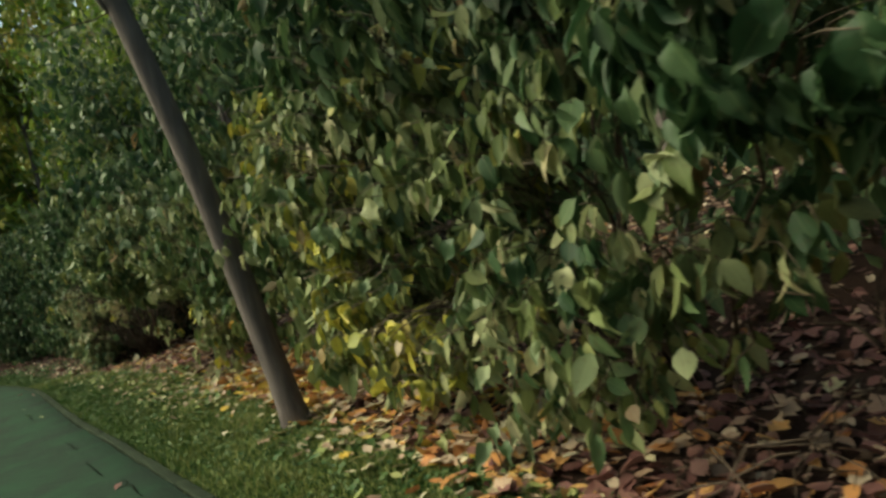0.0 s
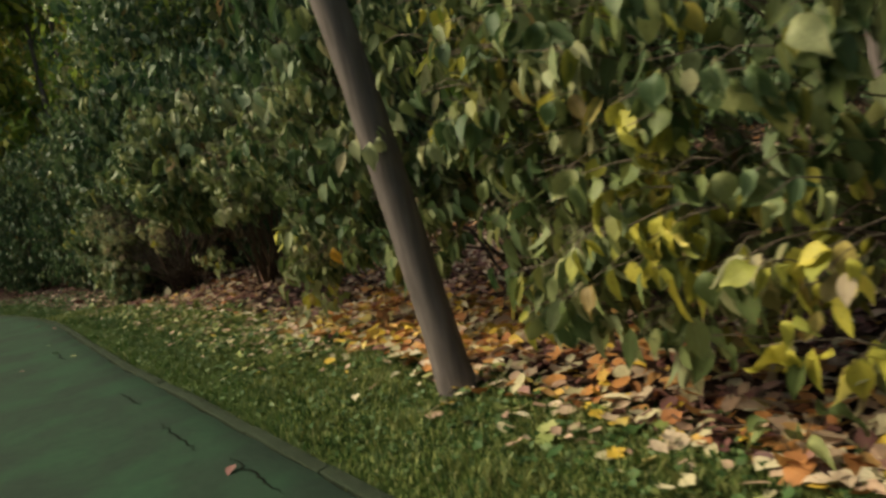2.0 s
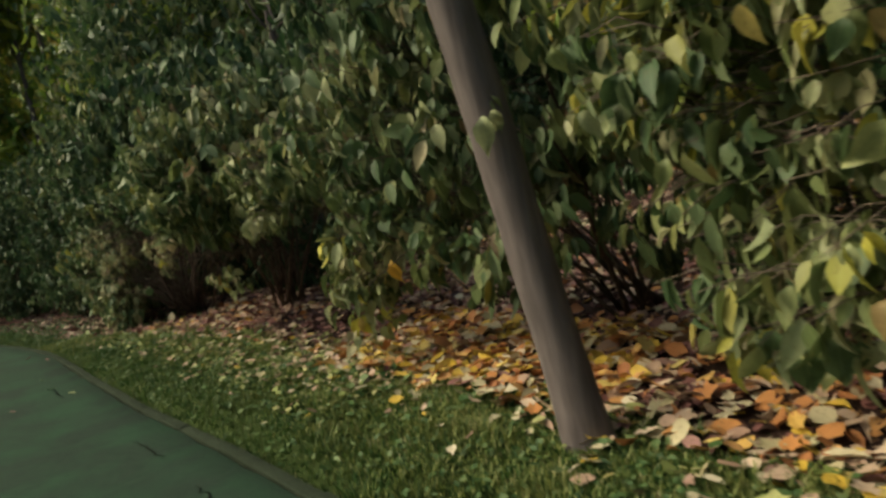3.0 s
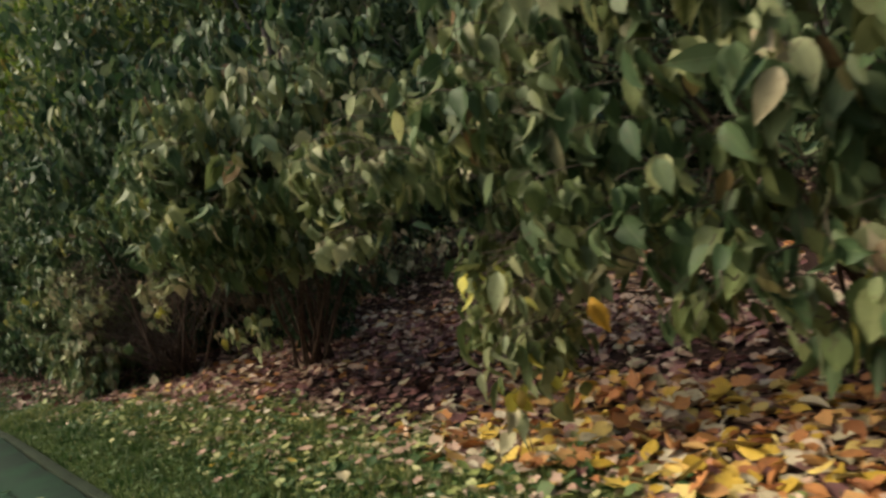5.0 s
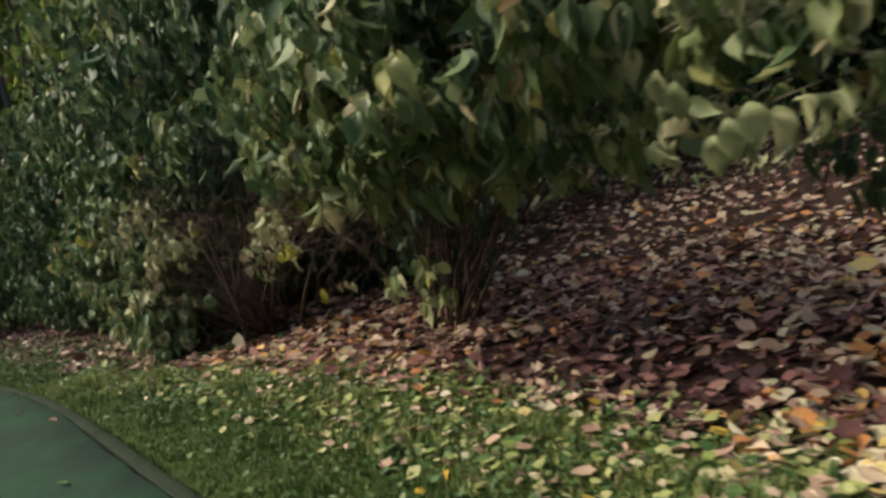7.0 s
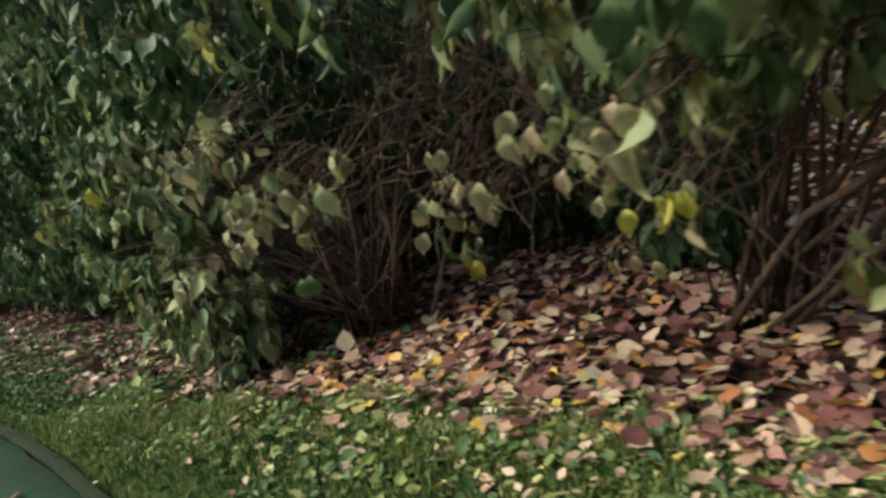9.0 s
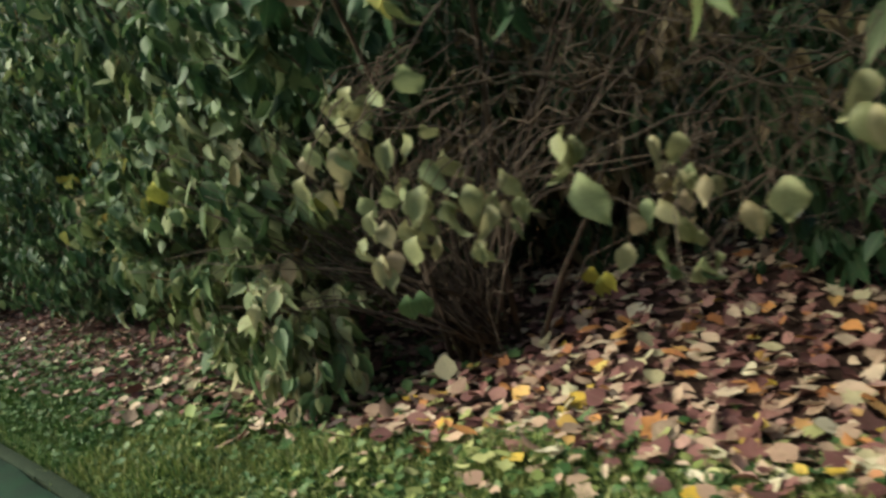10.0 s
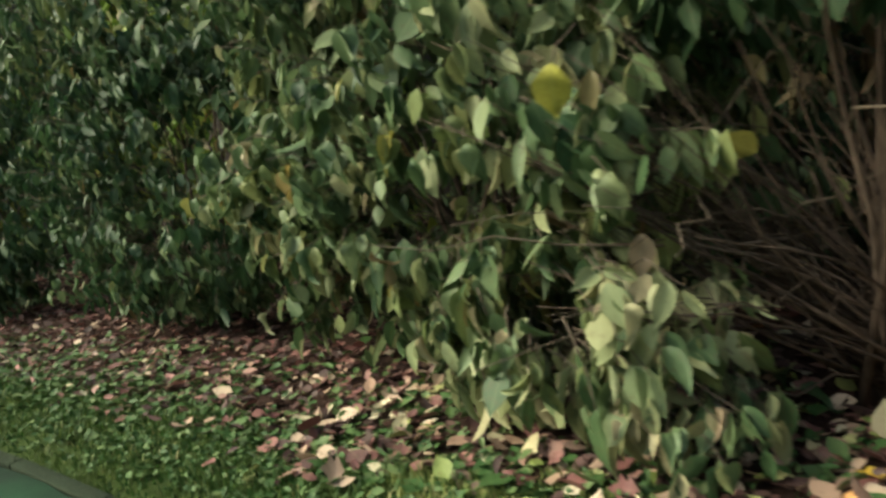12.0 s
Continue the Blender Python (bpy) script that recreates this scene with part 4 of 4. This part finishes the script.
# ---- woodland behind ----
def back_tree(place, height, label, tones=("dark", "green"), count=2600, size=0.24, low=0.4, wide=1.9):
    x, y = place
    ob = empty("tree", (x, y, float(land(x, y))), label, "tree", "trees behind the shrubs")
    v, f = [], []
    line = arch((0, 0, -0.1), (rng.uniform(-0.3, 0.3), rng.uniform(-0.3, 0.3), height * 0.8), 0.0, 9, 0.05)
    tube(v, f, line, 0.14, 0.03, 10, 0.04)
    part("trunk", mesh_of("trunk", v, f, [BARK]), ob)
    lumps = np.stack([rng.uniform(-wide, wide, 40) * 0.8, rng.uniform(-wide, wide, 40), rng.uniform(low, height, 40)], -1)
    for c in lumps[:8]:
        bv, bf = [], []
        tube(bv, bf, arch(line[int(rng.integers(2, 8))], c, 0.1, 6, 0.04), 0.03, 0.006, 5)
        part("limb", mesh_of("limb", bv, bf, [BARK]), ob)
    q = lumps[rng.integers(0, 40, count)] + rng.standard_normal((count, 3)) * np.array([0.5, 0.6, 0.5])
    q[:, 2] = np.maximum(q[:, 2], 0.15 + 0.3 * rng.random(count))
    t = frames(rng.standard_normal((count, 3)) * 0.6 + np.array([0, 0, -0.8]), rng.standard_normal((count, 3)) + np.array([-0.5, 0, 0.6]), size * rng.uniform(0.6, 1.2, count))
    part("crown", leaf_mass("crown", FAR_SHAPES, t, q, rng.integers(0, len(tones), count), [LEAF[k] for k in tones]), ob, "", "stuff")
    return ob


# dark trees added to close the view and block sky light behind
for y in (-5, -1.5, 2.0, 5.2):
    back_tree((rng.uniform(6.2, 7.2), y), 8.0, "dark leafy understorey tree behind the shrubs", count=4000)
for x, y in ((14.5, 12.6), (13.6, 16.0), (9.0, 17.6)):
    back_tree((x, y), 8.0, "dark leafy understorey tree beyond the clearing", count=5500, size=0.26, low=0.5, wide=2.2)
for y in (11.0, 14.5, 18.0, 21.5, 25):
    back_tree((rng.uniform(14.0, 15.5) if y < 19 else 7.5, y), 11.0, "dark leafy understorey tree beyond the clearing", count=6000, size=0.30, low=0.3, wide=2.6)
back_tree((4.2, 19.0), 7.0, "dark leafy understorey tree behind the shrubs", count=4200, wide=1.5)
back_tree((6.0, 16.4), 9.0, "dark leafy understorey tree behind the shrubs", count=4200)
back_tree((10.0, 19.5), 11.0, "dark leafy understorey tree beyond the clearing", count=6000, size=0.30, low=0.3, wide=2.6)
# bright leaf tones make up for sunlight missing on these trees
for x, y in ((5.4, 20.0), (4.6, 24.5)):
    back_tree((x, y), 9.0, "yellow-green leafy tree behind the shrubs", ("olive", "sunlit", "pale", "sunlit"), 4500, 0.26)
for x, y, h in ((3.4, 33, 13), (4.6, 38, 15), (-0.4, 36, 14), (-4.4, 35, 13), (7.5, 30, 12), (-8.5, 38, 12), (1.8, 43, 16)):
    back_tree((x, y), h * 1.3, "yellow-green leafy tree beyond the bend of the path", ("sunlit", "yellow", "sunlit", "olive"), 6000, 0.47, 0.8, 3.2)


# ---- distant wood that closes the view and cuts low sky light ----
def distant_wood():
    m, n, l, b = nodes_of("distant_foliage", 0.9, 0.1)
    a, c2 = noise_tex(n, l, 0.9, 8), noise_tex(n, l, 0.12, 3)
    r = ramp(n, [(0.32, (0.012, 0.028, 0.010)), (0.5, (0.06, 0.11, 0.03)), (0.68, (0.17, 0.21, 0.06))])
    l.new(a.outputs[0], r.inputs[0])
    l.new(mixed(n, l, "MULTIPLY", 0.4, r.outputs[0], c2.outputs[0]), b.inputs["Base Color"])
    bump(n, l, b, a.outputs[0], 1.0, 1.5)
    v, f, rows, cols = [], [], 12, 300
    for i in range(cols):
        # full circle: the unseen sides are added to darken the hollows
        w = radians(360 * i / (cols - 1))
        top = 29 + 5 * noise.noise((i * 0.13, 0, 0)) + 3 * noise.noise((i * 0.5, 3, 0))
        for j in range(rows):
            z = top * j / (rows - 1)
            d = 64 + 5 * noise.noise((i * 0.22, z * 0.18, 1)) + 2.5 * noise.noise((i * 0.7, z * 0.6, 5)) + 7 * (j / (rows - 1)) ** 3
            v.append((2 + d * math.cos(w), 8 + d * math.sin(w), z - 0.3))
    for i in range(cols - 1):
        for j in range(rows - 1):
            a0 = i * rows + j
            f.append((a0, a0 + 1, a0 + rows + 1, a0 + rows))
    tagged(new("backdrop", mesh_of("backdrop", v, f, [m])), "distant yellow-green wood, unseen sides added to cut low skylight", "woods", "", "structure")


distant_wood()


# ---- grass ----
def turf(count, y0, y1, pale=False):
    y = rng.uniform(y0, y1, count)
    a, b = (verge(y) - np.interp(y, [5, 8], [1.35, 1.0]), verge(y) + 0.15) if pale else (edge(y) - 0.01, verge(y) + 0.25)
    x = a + (b - a) * rng.random(count) ** 0.85
    keep = rng.random(count) < (np.clip((x - a) / 0.8, 0, 1) * np.clip((b - x) / 0.3, 0.2, 1) if pale else np.clip((b - x) / 0.45, 0.10, 1))
    x, y = x[keep], y[keep]
    n = len(x)
    h = rng.uniform(0.02, 0.065, n) * (0.55 + 0.75 * np.sin(4.1 * x + 2.7 * y) ** 2 * np.sin(1.3 * y - 5 * x) ** 2 + 0.35 * (rng.random(n) < 0.12))
    w = rng.uniform(0, 2 * np.pi, n)
    lean = rng.uniform(0.1, 0.9, n) * h
    z = land(x, y) - 0.002
    side = np.stack([-np.sin(w), np.cos(w), 0 * w], -1) * rng.uniform(0.002, 0.0065, n)[:, None]
    foot = np.stack([x, y, z], -1)
    mid = foot + np.stack([np.cos(w) * lean * 0.35, np.sin(w) * lean * 0.35, h * 0.62], -1)
    top = foot + np.stack([np.cos(w) * lean, np.sin(w) * lean, h], -1)
    v = np.stack([foot - side, foot + side, mid - side * 0.8, mid + side * 0.8, top], 1).reshape(-1, 3)
    k = np.arange(n)[:, None] * 5
    quads = (k + np.array([0, 1, 3, 2])).tolist()
    tris = (k + np.array([2, 3, 4])).tolist()
    return mesh_of("grass", v.tolist(), quads + tris, [BLADE_PALE if pale else BLADE])


tagged(new("grass", turf(60000, -1, 14)), "short mossy green grass along the path", "grass", "", "stuff")
# paler blades carry the brighter light along the verge
tagged(new("grass", turf(95000, 2.0, 16.0, True)), "yellowish grass painted paler for the brighter light at the verge", "grass", "", "stuff")
tagged(new("grass", turf(34000, 14, 27)), "short mossy green grass along the path", "grass", "", "stuff")

# ---- edging of the path, block by block ----
edging = empty("path_edging", (0, 0, 0), "weathered flush concrete edging along the path", "kerb")
tagged(edging, kind="structure")
at = -6.0
while at < 27:
    ends = at, at + 0.985
    a = Vector((float(edge(ends[0])), ends[0], 0)); b = Vector((float(edge(ends[1])), ends[1], 0))
    d = (b - a).normalized(); side = Vector((d.y, -d.x, 0))
    tip = 0.012 * rng.standard_normal()
    v = []
    for p in (a, b):
        for s, z in ((-0.062, -0.1), (-0.062, -0.006), (-0.054, 0.001), (-0.02, 0.004), (0.012, 0.0), (0.018, -0.006), (0.018, -0.1)):
            q = p + side * (s + (tip if p is a else 0) * 0.4)
            v.append((q.x, q.y, z + 0.004 * tip / 0.012 * (1 if p is a else -1) * 0.5))
    f = [(k, k + 1, k + 8, k + 7) for k in range(6)] + [tuple(range(6, -1, -1)), tuple(range(7, 14))]
    part("edging_block", mesh_of("edging_block", v, f, [CONCRETE], smooth=False), edging)
    at += 1.0
